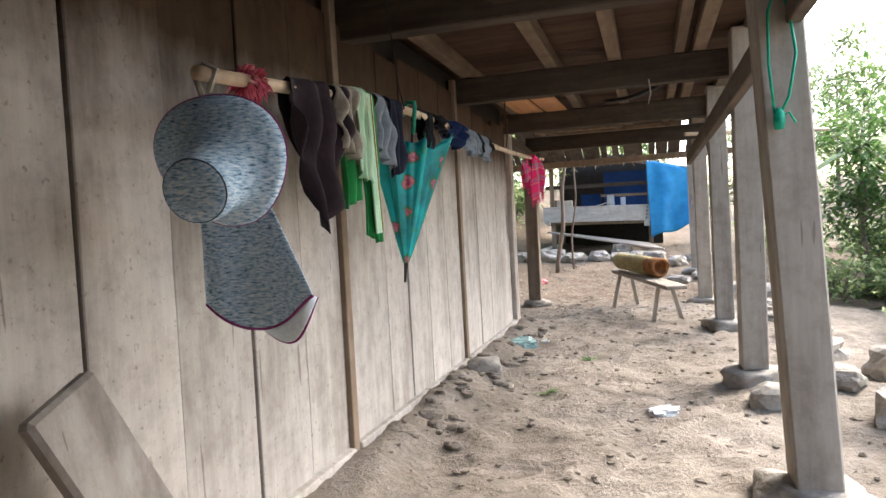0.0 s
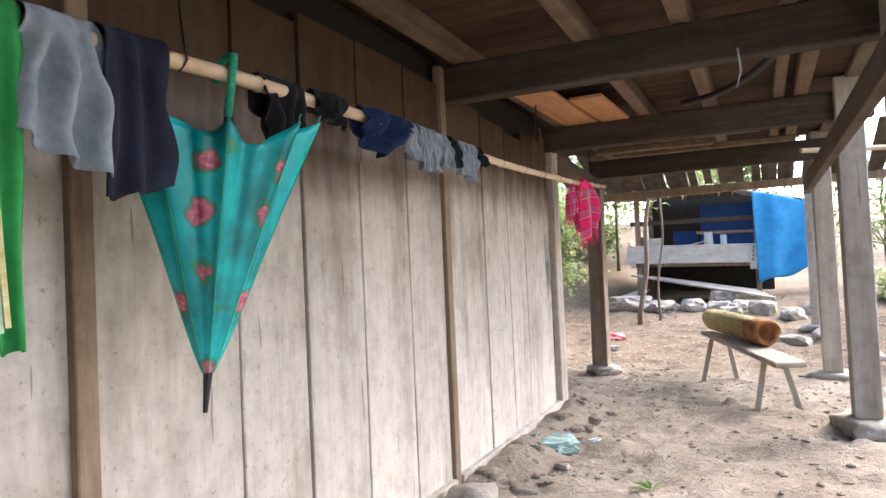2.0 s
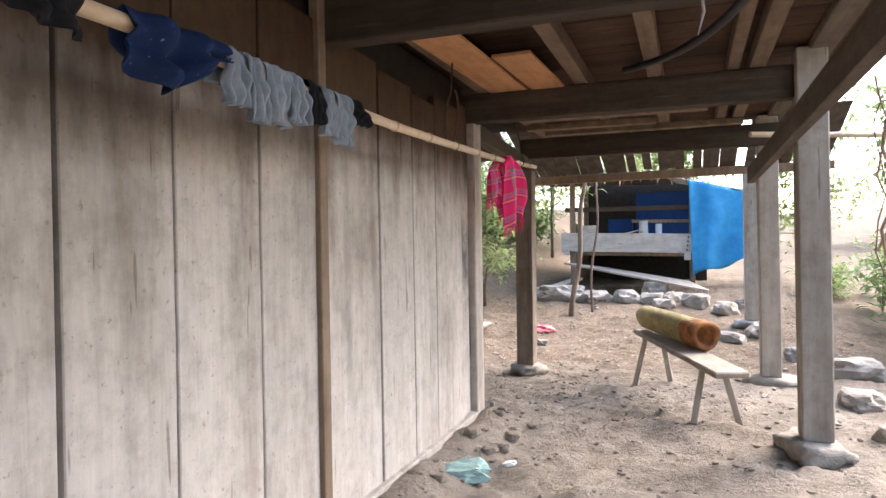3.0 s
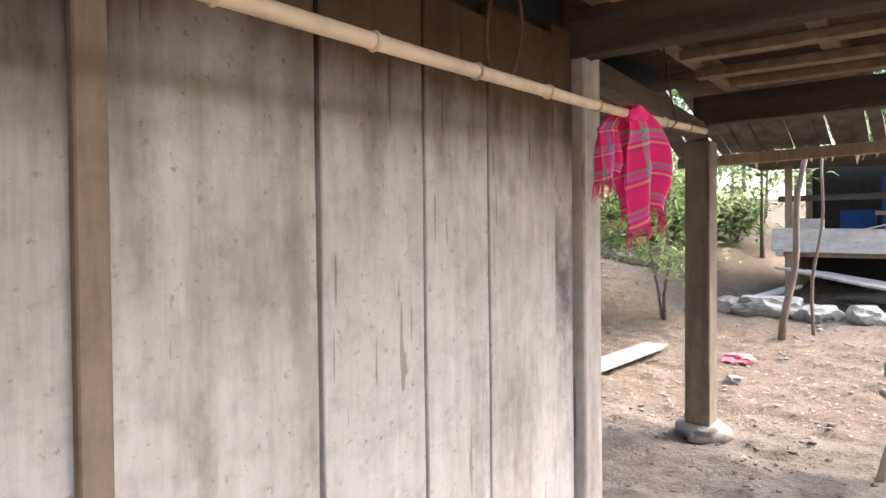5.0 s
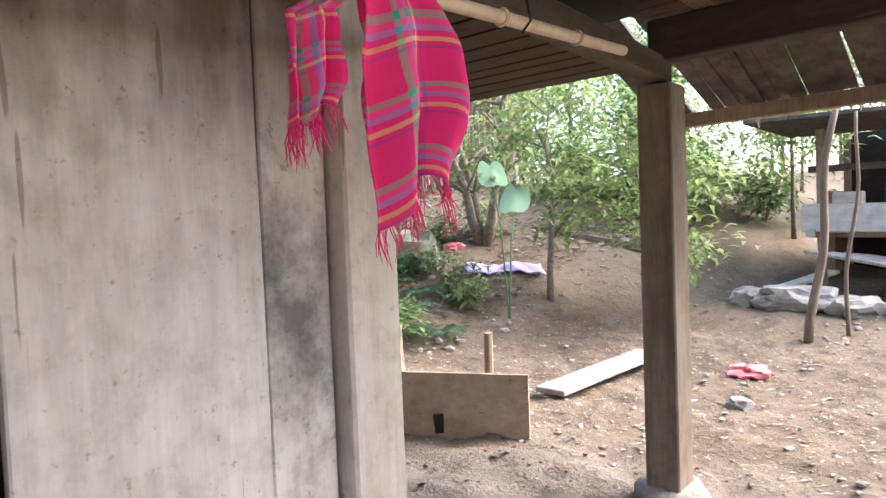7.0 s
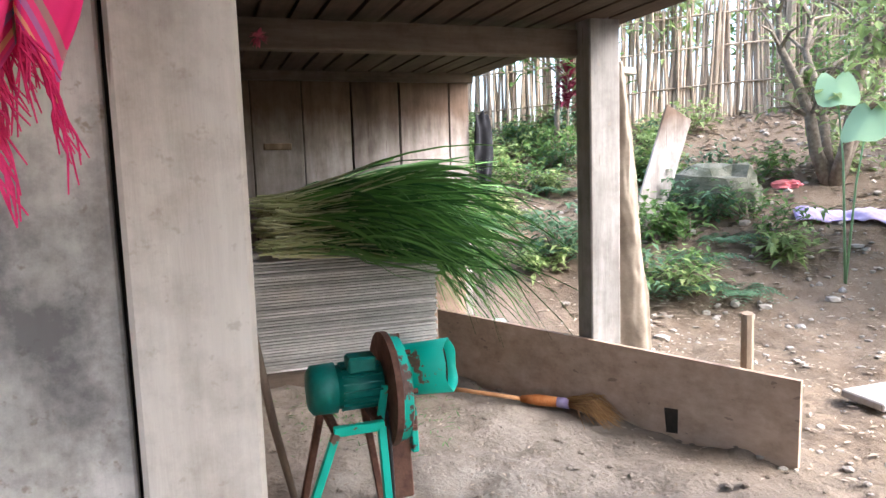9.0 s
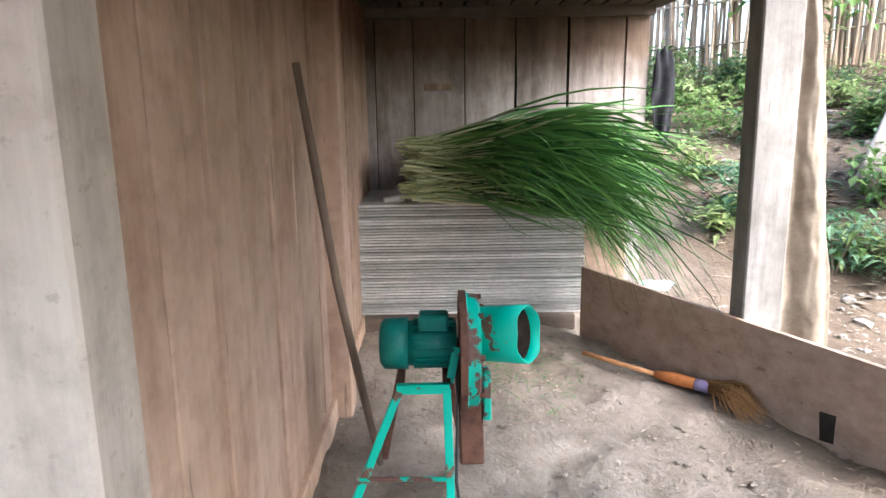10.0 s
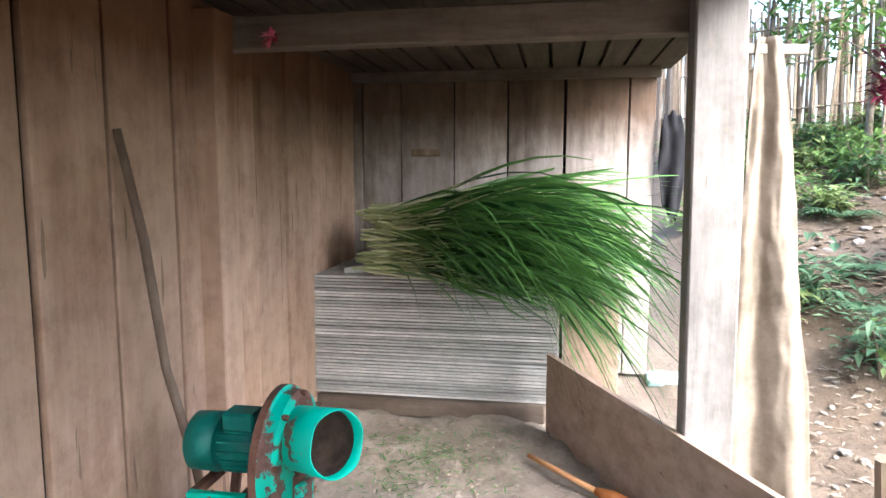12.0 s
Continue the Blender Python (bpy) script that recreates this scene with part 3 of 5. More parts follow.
for k in range(26):
    x, y = r0.uniform(3.5, 6.5), r0.uniform(3.6, 17)
    shrub("shrub", x, y, r0.uniform(0.3, 0.6), r0.uniform(0.5, 1.3), 80 + k, "green leafy shrub at the garden edge", r0.choice(("leaf", "leaf_pale", "leaf_pale")), 240, r0.uniform(0.13, 0.24), 0.45)
banana(6.3, 10.2, 3.0, 3)
banana(6.4, 13.2, 3.6, 4)
banana(6.8, 6.8, 2.4, 6, 6)

# bank and garden beyond the recess
tree("sapling", -3.2, 14.05, 2.7, 0.85, 201, "small leafy tree with a thin mossy trunk", "leaf_pale", 900, 0.19, 0.05, (0.02, 0), 1)
tree("sapling", -1.9, 14.6, 2.7, 0.8, 202, "small leafy tree with thin stems", "leaf_pale", 1500, 0.17, 0.03, (0.06, 0.05), 2)
tree("sapling", -4.75, 14.8, 2.8, 0.8, 203, "old pale tree with several thick leaning stems", "leaf_pale", 600, 0.16, 0.085, (0, 0), 4)
for k, (x, y) in enumerate(((-7.8, 13.0), (-8.6, 15.6), (-6.8, 18.2), (-3.4, 17.6), (-1.6, 19.2), (-5.0, 20.5), (-9.8, 12.4), (-0.6, 22), (-10.4, 17), (-2.5, 24))):
    tree("thicket_tree", x, y, r0.uniform(3.2, 4.6), r0.uniform(1.0, 1.5), 220 + k, "leafy tree in the thicket on the bank", "leaf_pale" if k % 3 else "leaf", 1700, 0.2, 0.045)
for k in range(64):
    x, y = r0.uniform(-9.5, -3.6), r0.uniform(10.8, 15.2)
    if -x * 0.72 + y * 0.3 < 6.0:
        continue
    shrub("bank_plant", x, y, r0.uniform(0.25, 0.45), r0.uniform(0.25, 0.6), 300 + k, "low leafy plant on the bank", r0.choice(("leaf", "leaf_pale", "leaf_blue")), 170, r0.uniform(0.1, 0.17), 0.42)
for k, (x, y) in enumerate(((-3.85, 12.1), (-4.1, 12.4), (-3.6, 12.4), (-4.6, 11.7), (-5.2, 11.9), (-4.3, 12.9), (-5.9, 11.3), (-4.9, 11.3), (-6.4, 12.2))):
    fern(x, y, 400 + k)
for k in range(18):
    x, y = r0.uniform(-8.5, -1.3), r0.uniform(17.2, 21)
    shrub("thicket_shrub", x, y, r0.uniform(0.5, 0.8), r0.uniform(0.8, 1.7), 900 + k, "dense green shrub at the back of the yard", r0.choice(("leaf", "leaf_pale", "leaf")), 420, r0.uniform(0.16, 0.26), 0.42)
# distant woods
r1 = random.Random(77)
for k in range(26):
    a = r1.uniform(-0.75, 0.6)
    d = r1.uniform(26, 46)
    x, y = 1 + d * math.sin(a), 6 + d * math.cos(a)
    tree("far_tree", x, y, r1.uniform(6, 9), r1.uniform(2, 3), 500 + k, "tall leafy tree in the distance", "leaf" if k % 2 else "leaf_pale", 1100, 0.5, 0.12)
# ---------------------------------------------------------------- colours of loose things
def ramp_cloth(name, stops, scale, rough=0.9, soft=True):
    """Fabric printed with a streaked pattern."""
    m, t, b = nodes_of(name)
    vec, obj, _ = mapped(t, scale)
    n = noise_node(t, 1.0, vec, 3, 0.6)
    col = ramp_node(t, n, stops)
    weave = noise_node(t, 400.0, obj, 2, 0.5)
    t.links.new(col, b.inputs["Base Color"])
    b.inputs["Roughness"].default_value = rough
    b.inputs["Specular IOR Level"].default_value = 0.2
    bump_node(t, weave, 0.3, 0.002, b)
    return m


def plaid():
    m, t, b = nodes_of("plaid")
    tc = t.nodes.new("ShaderNodeTexCoord")
    sp = t.nodes.new("ShaderNodeSeparateXYZ")
    t.links.new(tc.outputs["UV"], sp.inputs[0])
    cols = []
    pal = [(0.0, (0.86, 0.03, 0.2)), (0.42, (0.86, 0.03, 0.2)), (0.5, (0.05, 0.45, 0.28)), (0.58, (0.9, 0.1, 0.3)), (0.66, (0.2, 0.3, 0.62)), (0.74, (0.86, 0.03, 0.2)), (0.83, (0.8, 0.62, 0.2)), (0.9, (0.86, 0.03, 0.2)), (0.95, (0.45, 0.05, 0.3))]
    for out, k in ((0, 1.4), (1, 3.0)):
        mu = t.nodes.new("ShaderNodeMath")
        mu.operation = "MULTIPLY"
        mu.inputs[1].default_value = k
        fr = t.nodes.new("ShaderNodeMath")
        fr.operation = "FRACT"
        t.links.new(sp.outputs[out], mu.inputs[0])
        t.links.new(mu.outputs[0], fr.inputs[0])
        r = t.nodes.new("ShaderNodeValToRGB")
        r.color_ramp.interpolation = "CONSTANT"
        while len(r.color_ramp.elements) < len(pal):
            r.color_ramp.elements.new(0.5)
        for e, (p, c) in zip(r.color_ramp.elements, pal):
            e.position, e.color = p, (*c, 1)
        t.links.new(fr.outputs[0], r.inputs[0])
        cols.append(r.outputs[0])
    t.links.new(mix_node(t, cols[0], cols[1], 0.5), b.inputs["Base Color"])
    b.inputs["Roughness"].default_value = 0.9
    return m


def flowered():
    m, t, b = nodes_of("flowered_teal")
    tc = t.nodes.new("ShaderNodeTexCoord")
    wob = t.nodes.new("ShaderNodeTexNoise")
    wob.inputs["Scale"].default_value = 26.0
    t.links.new(tc.outputs["Object"], wob.inputs["Vector"])
    warp = mix_node(t, tc.outputs["Object"], wob.outputs["Color"], 0.05)
    vo = t.nodes.new("ShaderNodeTexVoronoi")
    vo.inputs["Scale"].default_value, vo.inputs["Randomness"].default_value = 8.5, 0.6
    t.links.new(warp, vo.inputs["Vector"])
    petal = t.nodes.new("ShaderNodeTexVoronoi")
    petal.inputs["Scale"].default_value = 70.0
    t.links.new(warp, petal.inputs["Vector"])
    n = noise_node(t, 6.0, tc.outputs["Object"], 4, 0.55)
    base = ramp_node(t, n, [(0.34, (0.0, 0.17, 0.19)), (0.5, (0.0, 0.35, 0.375)), (0.66, (0.01, 0.47, 0.49)), (0.78, (0.24, 0.65, 0.67))])
    bloom = ramp_node(t, vo.outputs["Distance"], [(0.0, (0.45, 0.06, 0.1)), (0.07, (0.75, 0.1, 0.22)), (0.16, (0.75, 0.3, 0.38)), (0.24, (0.62, 0.12, 0.22))])
    bloom = mix_node(t, bloom, ramp_node(t, petal.outputs["Distance"], [(0.1, (1, 1, 1)), (0.6, (0.45, 0.4, 0.4))]), 0.8, "MULTIPLY")
    col = mix_node(t, base, (0.03, 0.2, 0.05), ramp_node(t, vo.outputs["Distance"], [(0.29, (0.75,) * 3), (0.33, (0, 0, 0))]))
    col = mix_node(t, col, bloom, ramp_node(t, vo.outputs["Distance"], [(0.23, (1, 1, 1)), (0.26, (0, 0, 0))]))
    t.links.new(col, b.inputs["Base Color"])
    b.inputs["Roughness"].default_value = 0.4
    return m


def chipped(name, paint, rust, amount):
    m, t, b = nodes_of(name)
    vec, obj, _ = mapped(t, (1, 1, 1))
    n = noise_node(t, 9.0, vec, 8, 0.65)
    mask = ramp_node(t, n, [(amount, (0, 0, 0)), (amount + 0.02, (1, 1, 1))])
    fine = noise_node(t, 60.0, vec, 4, 0.6)
    rcol = ramp_node(t, fine, [(0.3, tuple(c * 0.5 for c in rust)), (0.7, rust)])
    t.links.new(mix_node(t, rcol, paint, mask), b.inputs["Base Color"])
    b.inputs["Roughness"].default_value = 0.6
    bump_node(t, mask, 0.4, 0.002, b)
    return m


M.update({
    "hat": ramp_cloth("blue_print", [(0.3, (0.07, 0.11, 0.2)), (0.4, (0.27, 0.43, 0.62)), (0.54, (0.5, 0.65, 0.8)), (0.68, (0.78, 0.84, 0.88))], (60, 40, 190)),
    "piping": plain("purple_piping", (0.22, 0.04, 0.16), (0.34, 0.07, 0.25)),
    "navy_line": plain("navy_piping", (0.02, 0.025, 0.05), (0.04, 0.045, 0.09)),
    "white": plain("white_lining", (0.56, 0.65, 0.74), (0.7, 0.77, 0.84)),
    "plum": plain("plum_cloth", (0.018, 0.012, 0.016), (0.045, 0.03, 0.038), 6, 0.95, 0.3),
    "black": plain("black_cloth", (0.008, 0.008, 0.01), (0.02, 0.02, 0.024), 8, 0.95, 0.3),
    "navy": plain("navy_cloth", (0.008, 0.01, 0.022), (0.02, 0.025, 0.05), 8, 0.95, 0.3),
    "navy_dots": ramp_cloth("navy_dotted", [(0.6, (0.015, 0.03, 0.09)), (0.72, (0.03, 0.05, 0.13)), (0.76, (0.5, 0.55, 0.65))], (70, 70, 70)),
    "cream": plain("cream_cloth", (0.3, 0.26, 0.2), (0.55, 0.5, 0.42), 14, 0.95, 0.3),
    "green": plain("green_cloth", (0.02, 0.2, 0.05), (0.035, 0.32, 0.09), 5, 0.9, 0.2),
    "green_pale": ramp_cloth("pale_green", [(0.35, (0.3, 0.5, 0.32)), (0.6, (0.5, 0.68, 0.5))], (6, 40, 6)),
    "gold": plain("gold_trim", (0.4, 0.36, 0.16), (0.6, 0.56, 0.34), 60),
    "grey": plain("grey_cloth", (0.2, 0.24, 0.29), (0.34, 0.38, 0.43), 10, 0.95, 0.3),
    "cord_green": plain("green_nylon", (0.0, 0.28, 0.16), (0.02, 0.42, 0.26), 30, 0.5, 0.2),
    "ribbon": plain("red_ribbon", (0.62, 0.08, 0.16), (0.85, 0.25, 0.33), 30, 0.9, 0.3),
    "plaid": plaid(),
    "pink": plain("pink_fringe", (0.7, 0.02, 0.14), (0.86, 0.05, 0.22), 40),
    "teal": flowered(),
    "rubber": plain("dark_plastic", (0.015, 0.015, 0.016), (0.035, 0.035, 0.036), 10, 0.5, 0.1),
    "rope": plain("green_rope", (0.02, 0.3, 0.18), (0.06, 0.45, 0.3), 80, 0.6, 0.3),
    "log_bark": wood("pale_log", (0.3, 0.24, 0.1), (0.52, 0.44, 0.22), "y", amount=0.4, spread=0.0),
    "log_end": plain("log_core", (0.16, 0.06, 0.025), (0.45, 0.2, 0.07), 14, 0.8, 0.6),
    "tarp": plain("blue_tarp", (0.02, 0.22, 0.5), (0.05, 0.36, 0.68), 2, 0.45, 0.2, spread=0.0),
    # darker copy of the blue tarpaulin, with the shed's shade in its colour
    "tarp_shaded": plain("shaded_blue_tarp", (0.01, 0.05, 0.22), (0.015, 0.08, 0.3), 2, 0.5, 0.2),
    "sheet": plain("cement_sheet", (0.4, 0.395, 0.385), (0.58, 0.575, 0.56), 5, 0.9, 0.3, spread=0.4),
    "grass": leafy("cut_grass", (0.014, 0.055, 0.014), (0.1, 0.225, 0.05), 0.25),
    "stalk_pale": leafy("cut_stalk", (0.42, 0.46, 0.26), (0.72, 0.72, 0.5), 0.15, 0.7),
    "stalk": leafy("grass_stalk", (0.28, 0.32, 0.14), (0.55, 0.56, 0.34), 0.15, 0.7),
    "green_metal": chipped("chipped_green", (0.0, 0.4, 0.3), (0.16, 0.08, 0.05), 0.4),
    "green_worn": chipped("worn_green", (0.0, 0.36, 0.27), (0.13, 0.06, 0.045), 0.5),
    "motor": plain("motor_green", (0.0, 0.11, 0.095), (0.01, 0.17, 0.14), 10, 0.5, 0.1),
    # rust with the pipe's inner shade painted in as a darker tone
    "rust_shaded": plain("shaded_bore_rust", (0.03, 0.02, 0.016), (0.09, 0.06, 0.045), 16, 0.85, 0.4, 0.2),
    "rust": plain("rusty_iron", (0.08, 0.04, 0.03), (0.2, 0.1, 0.07), 16, 0.8, 0.4, 0.3),
    "burlap": plain("burlap", (0.17, 0.138, 0.105), (0.28, 0.235, 0.185), 6, 0.95, 0.5, spread=0.0),
    "bristle": leafy("broom_straw", (0.2, 0.1, 0.04), (0.42, 0.25, 0.1), 0.1, 0.8),
    "orange_band": plain("orange_binding", (0.5, 0.16, 0.04), (0.6, 0.24, 0.08), 30),
    "lilac": plain("lilac_cloth", (0.42, 0.34, 0.62), (0.56, 0.48, 0.72), 5, 0.9, 0.3),
    "pink_bag": plain("pink_plastic", (0.75, 0.18, 0.22), (0.85, 0.3, 0.32), 8, 0.4, 0.2),
    "teal_bag": plain("teal_plastic", (0.25, 0.42, 0.4), (0.4, 0.55, 0.52), 8, 0.4, 0.2),
    "paper": plain("white_paper", (0.7, 0.7, 0.68), (0.82, 0.82, 0.8)),
    "red_leaf": leafy("purple_leaf", (0.1, 0.012, 0.03), (0.22, 0.03, 0.06)),
    "iron_roof": plain("pale_sheet_roof", (0.55, 0.56, 0.58), (0.72, 0.73, 0.75), 4, 0.5, 0.2),
    "soot": plain("black_stain", (0.012, 0.01, 0.008), (0.03, 0.025, 0.02), 20),
})


def surface(name, fn, nu, nv, material, parent=None, label="", thick=0.004, uv=False):
    """A sheet of cloth from fn(u, v)."""
    bm = bmesh.new()
    g = [[bm.verts.new(fn(i / nu, j / nv)) for i in range(nu + 1)] for j in range(nv + 1)]
    lay = bm.loops.layers.uv.new("uv") if uv else None
    for j in range(nv):
        for i in range(nu):
            f = bm.faces.new((g[j][i], g[j][i + 1], g[j + 1][i + 1], g[j + 1][i]))
            if uv:
                for l, (a, b) in zip(f.loops, ((i, j), (i + 1, j), (i + 1, j + 1), (i, j + 1))):
                    l[lay].uv = (a / nu, b / nv)
    ob = part(name, bm, material, parent, label, True)
    s = ob.modifiers.new("thickness", "SOLIDIFY")
    s.thickness, s.offset = thick, 0
    return ob


# ---------------------------------------------------------------- bamboo pole and what hangs on it
def pole_at(y):
    x = np.interp(y, (2.2, 7.0, 8.92), (0.335, 0.32, 0.25))
    z = np.interp(y, (2.1, 2.57, 3.2, 3.8, 4.5, 5.9, 6.5, 7.2, 7.8, 8.92), (1.635, 1.68, 1.745, 1.785, 1.8, 1.805, 1.82, 1.845, 1.878, 1.955))
    return Vector((float(x), y, float(z)))


pole = thing("bamboo_pole", "long smooth bamboo drying pole hung along the wall", "pole", (0, 0, 0))
ys = [2.17 + (8.92 - 2.17) * k / 40 for k in range(41)]
part("pole", tube([pole_at(y) for y in ys], [0.021 - 0.00012 * k for k in range(41)], 12), "bamboo", pole, smooth=True)
for k in range(1, 18):
    y = 2.05 + 0.385 * k
    part("node", tube([pole_at(y - 0.006), pole_at(y), pole_at(y + 0.006)], [0.02, 0.0235, 0.02], 12), "bamboo", pole)
for y, x in ((3.7, 0.05), (8.3, 0.1)):
    p = pole_at(y)
    tagged(part("hanging_wire", tube([p + Vector((0.0, 0, -0.025)), p + Vector((0.027, 0, 0)), p + Vector((0.0, 0.01, 0.12)), Vector((p.x - 0.05, y + 0.02, 2.37))], 0.0035, 6), "rubber"), "dark wire holding up the bamboo pole", "wire", group="pole wires")


def hat():
    c = Vector((0.375, 2.19, 1.405))
    n = Vector((0.2, -0.94, -0.27)).normalized()
    s = n.cross(Vector((0, 0, 1))).normalized()
    u = s.cross(n).normalized()
    e = thing("sun_hat", "blue patterned sun hat with wide brim and neck flap", "hat", c)

    def P(a, r, d):
        return s * math.cos(a) * r + u * math.sin(a) * r + n * d
    off = s * 0.015 - u * 0.045
    bm = bmesh.new()
    prof = [(0.19, -0.02), (0.176, 0.0), (0.15, 0.016), (0.12, 0.034), (0.1, 0.06), (0.092, 0.1), (0.088, 0.14), (0.082, 0.148), (0.05, 0.152), (0.01, 0.153)]
    rings = []
    for r, d in prof:
        k = max(0.0, min(1.0, d / 0.1)) if r < 0.16 else 0
        r *= 0.93
        rings.append([bm.verts.new(P(2 * math.pi * i / 40, r * (1 + (0.04 * math.sin(3 * 2 * math.pi * i / 40) if r > 0.14 else 0)), d + (0.012 * math.sin(2 * 2 * math.pi * i / 40 + 1) if r > 0.14 else 0)) + off * k) for i in range(40)])
    for a, b in zip(rings, rings[1:]):
        for i in range(40):
            bm.faces.new((a[i], a[(i + 1) % 40], b[(i + 1) % 40], b[i]))
    bm.faces.new(rings[-1])
    ob = part("brim", bm, "hat", e, smooth=True)
    md = ob.modifiers.new("thickness", "SOLIDIFY")
    md.thickness = 0.004
    loop = [P(2 * math.pi * i / 40, 0.177 * (1 + 0.04 * math.sin(3 * 2 * math.pi * i / 40)), -0.02 + 0.012 * math.sin(4 * math.pi * i / 40 + 1)) for i in range(41)]
    part("piping", tube(loop, 0.005, 6), "piping", e, "purple edge piping", True)
    part("crown_band", tube([P(2 * math.pi * i / 32, 0.079, 0.147) + off for i in range(33)], 0.0035, 6), "navy_line", e, "dark navy seam", True)
    q = [Vector(p) - c for p in ((0.25, 2.26, 1.3), (0.44, 2.3, 1.31), (0.2, 2.33, 1.0), (0.545, 2.36, 1.02))]

    def flap(a, v):
        top = q[0].lerp(q[1], a)
        bot = q[2].lerp(q[3], a) + Vector((0, 0, -0.07 * math.sin(math.pi * a)))
        p = top.lerp(bot, v)
        return p + Vector((0.012 * math.sin(a * 7.5 + 1) * v, -0.04 * math.sin(a * 7.5 + 0.4) * v, 0.012 * math.sin(a * 7.5 + 1) * v))
    surface("neck_flap", flap, 24, 12, "hat", e)
    part("flap_piping", tube([flap(k / 24, 1.0) for k in range(25)], 0.005, 6), "piping", e, "purple edge piping")

    def lining(a, v):
        return flap(0.42 + 0.56 * a, 1.0) + Vector((-0.015 * v, 0.06 * v + 0.005, -0.075 * v * math.sin(math.pi * min(1, a * 0.95 + 0.02))))
    surface("flap_lining", lining, 12, 4, "white", e, "pale inside of the flap")
    part("lining_piping", tube([lining(k / 12, 1.0) for k in range(13)], 0.0045, 6), "piping", e, "purple edge piping")
    part("strap", tube([Vector(p) - c for p in ((0.335, 2.215, 1.6), (0.366, 2.21, 1.655), (0.335, 2.205, 1.672), (0.305, 2.2, 1.64), (0.34, 2.185, 1.57))], 0.009, 6), "cream", e, "cream loop over the pole")


hat()


def bunch(name, label, y0, y1, drop, mat, seed, parts=1, flare=0.02, cat="cloth", amp=0.022, x_off=0.0, ends=None):
    """Cloth laid over the pole, front and back sides, with folds; drop: length by u."""
    e = thing(name, label, cat, pole_at((y0 + y1) / 2))
    o = pole_at((y0 + y1) / 2)
    r = random.Random(seed)
    ph, fq = r.uniform(0, 6), r.uniform(2.0, 3.4)

    def front(u, v):
        y = y0 + (y1 - y0) * u
        p = pole_at(y) - o
        L = drop(u) if callable(drop) else drop
        a = min(1.0, v * 6) * math.pi / 2
        out = 0.036 * math.sin(a)
        z = 0.036 * math.cos(a) - max(0.0, v - 0.16) / 0.84 * L
        fold = amp * math.sin(ph + u * 6.28 * fq + 2 * noise.noise(Vector((u * 2, v * 2, seed)))) * min(1.0, v * 2) + amp * 1.3 * noise.noise(Vector((u * 4 + seed, v * 3, 0)))
        z += 0.05 * L * noise.noise(Vector((u * 5, seed * 3.1, 0))) * v
        pull = ends(u, v) if ends else 0.0
        return p + Vector((out + fold + x_off, (u - 0.5) * flare * v + pull, z))

    def back(u, v):
        p = front(u, 0.16)
        y = y0 + (y1 - y0) * u
        q = pole_at(y) - o
        L = (drop(u) if callable(drop) else drop) * 0.55
        a = min(1.0, v * 6) * math.pi / 2
        return q + Vector((-0.036 * math.sin(a) - 0.01 * math.sin(u * 9) * v, 0, 0.036 * math.cos(a) - max(0.0, v - 0.16) * L))
    surface("front", front, 28, 20, mat, e)
    surface("back", back, 20, 8, mat, e)
    return e


def jacket_drop(u):
    return float(np.interp(u, (0, 0.1, 0.22, 0.36, 0.5, 0.68, 0.78, 0.9, 1), (0.12, 0.2, 0.36, 0.5, 0.47, 0.42, 0.36, 0.2, 0.14)))


bunch("jacket", "dark plum jacket hung over the bamboo pole", 2.64, 2.99, jacket_drop, "plum", 1, amp=0.03, ends=lambda u, v: -0.07 * math.sin(math.pi * v) * (1 - u))
bunch("blouse", "crumpled cream blouse with brown marks on the pole", 2.94, 3.06, lambda u: 0.2 + 0.07 * u, "cream", 2, amp=0.035)
bunch("shawl", "bright green shawl hung over the pole", 3.0, 3.16, lambda u: 0.44 - 0.05 * u, "green", 3, x_off=-0.02, amp=0.015)
e = bunch("sash", "pale green sash with gold edging on the pole", 3.06, 3.17, lambda u: 0.3 + 0.05 * u, "green_pale", 4, x_off=0.02, amp=0.012)
o = pole_at(3.115)
for yy in (3.063, 3.165):
    part("trim", bar(Vector((0.06, yy - o.y, 0.0)), Vector((0.062, yy - o.y, -0.3)), 0.012, 0.006, 0), "gold", e, "knotted gold edging")
e = bunch("scarf", "long green scarf with a pale edge hanging from the pole", 3.16, 3.31, lambda u: 0.57 + 0.02 * u, "green", 5, flare=-0.03, cat="scarf", amp=0.012)
o = pole_at(3.235)
part("pale_edge", bar(Vector((0.052, -0.05, 0.01)), Vector((0.062, -0.02, -0.56)), 0.055, 0.008, 0.002, (1, 0, 0)), "green_pale", e, "pale green edge band")
part("trim", bar(Vector((0.058, -0.02, 0.01)), Vector((0.068, 0.01, -0.55)), 0.01, 0.006, 0), "gold", e, "knotted gold edging")
bunch("shirt", "light grey crumpled shirt over the pole", 3.31, 3.47, lambda u: 0.2 + 0.1 * u, "grey", 6, flare=0.1, amp=0.03)
bunch("trousers", "dark navy trousers folded over the pole", 3.47, 3.63, lambda u: 0.33 - 0.03 * u, "navy", 7, amp=0.012)
bunch("glove", "black cloth glove drying on the pole", 3.98, 4.16, lambda u: 0.21 - 0.14 * abs(u - 0.6), "black", 8, cat="glove", x_off=-0.02)
bunch("glove", "black cloth glove drying on the pole", 4.21, 4.35, lambda u: 0.05 + 0.03 * u, "black", 9, cat="glove")
bunch("cap", "navy cloth with small white dots on the pole", 4.49, 4.77, lambda u: 0.08 + 0.06 * math.sin(u * 5), "navy_dots", 10, amp=0.035)
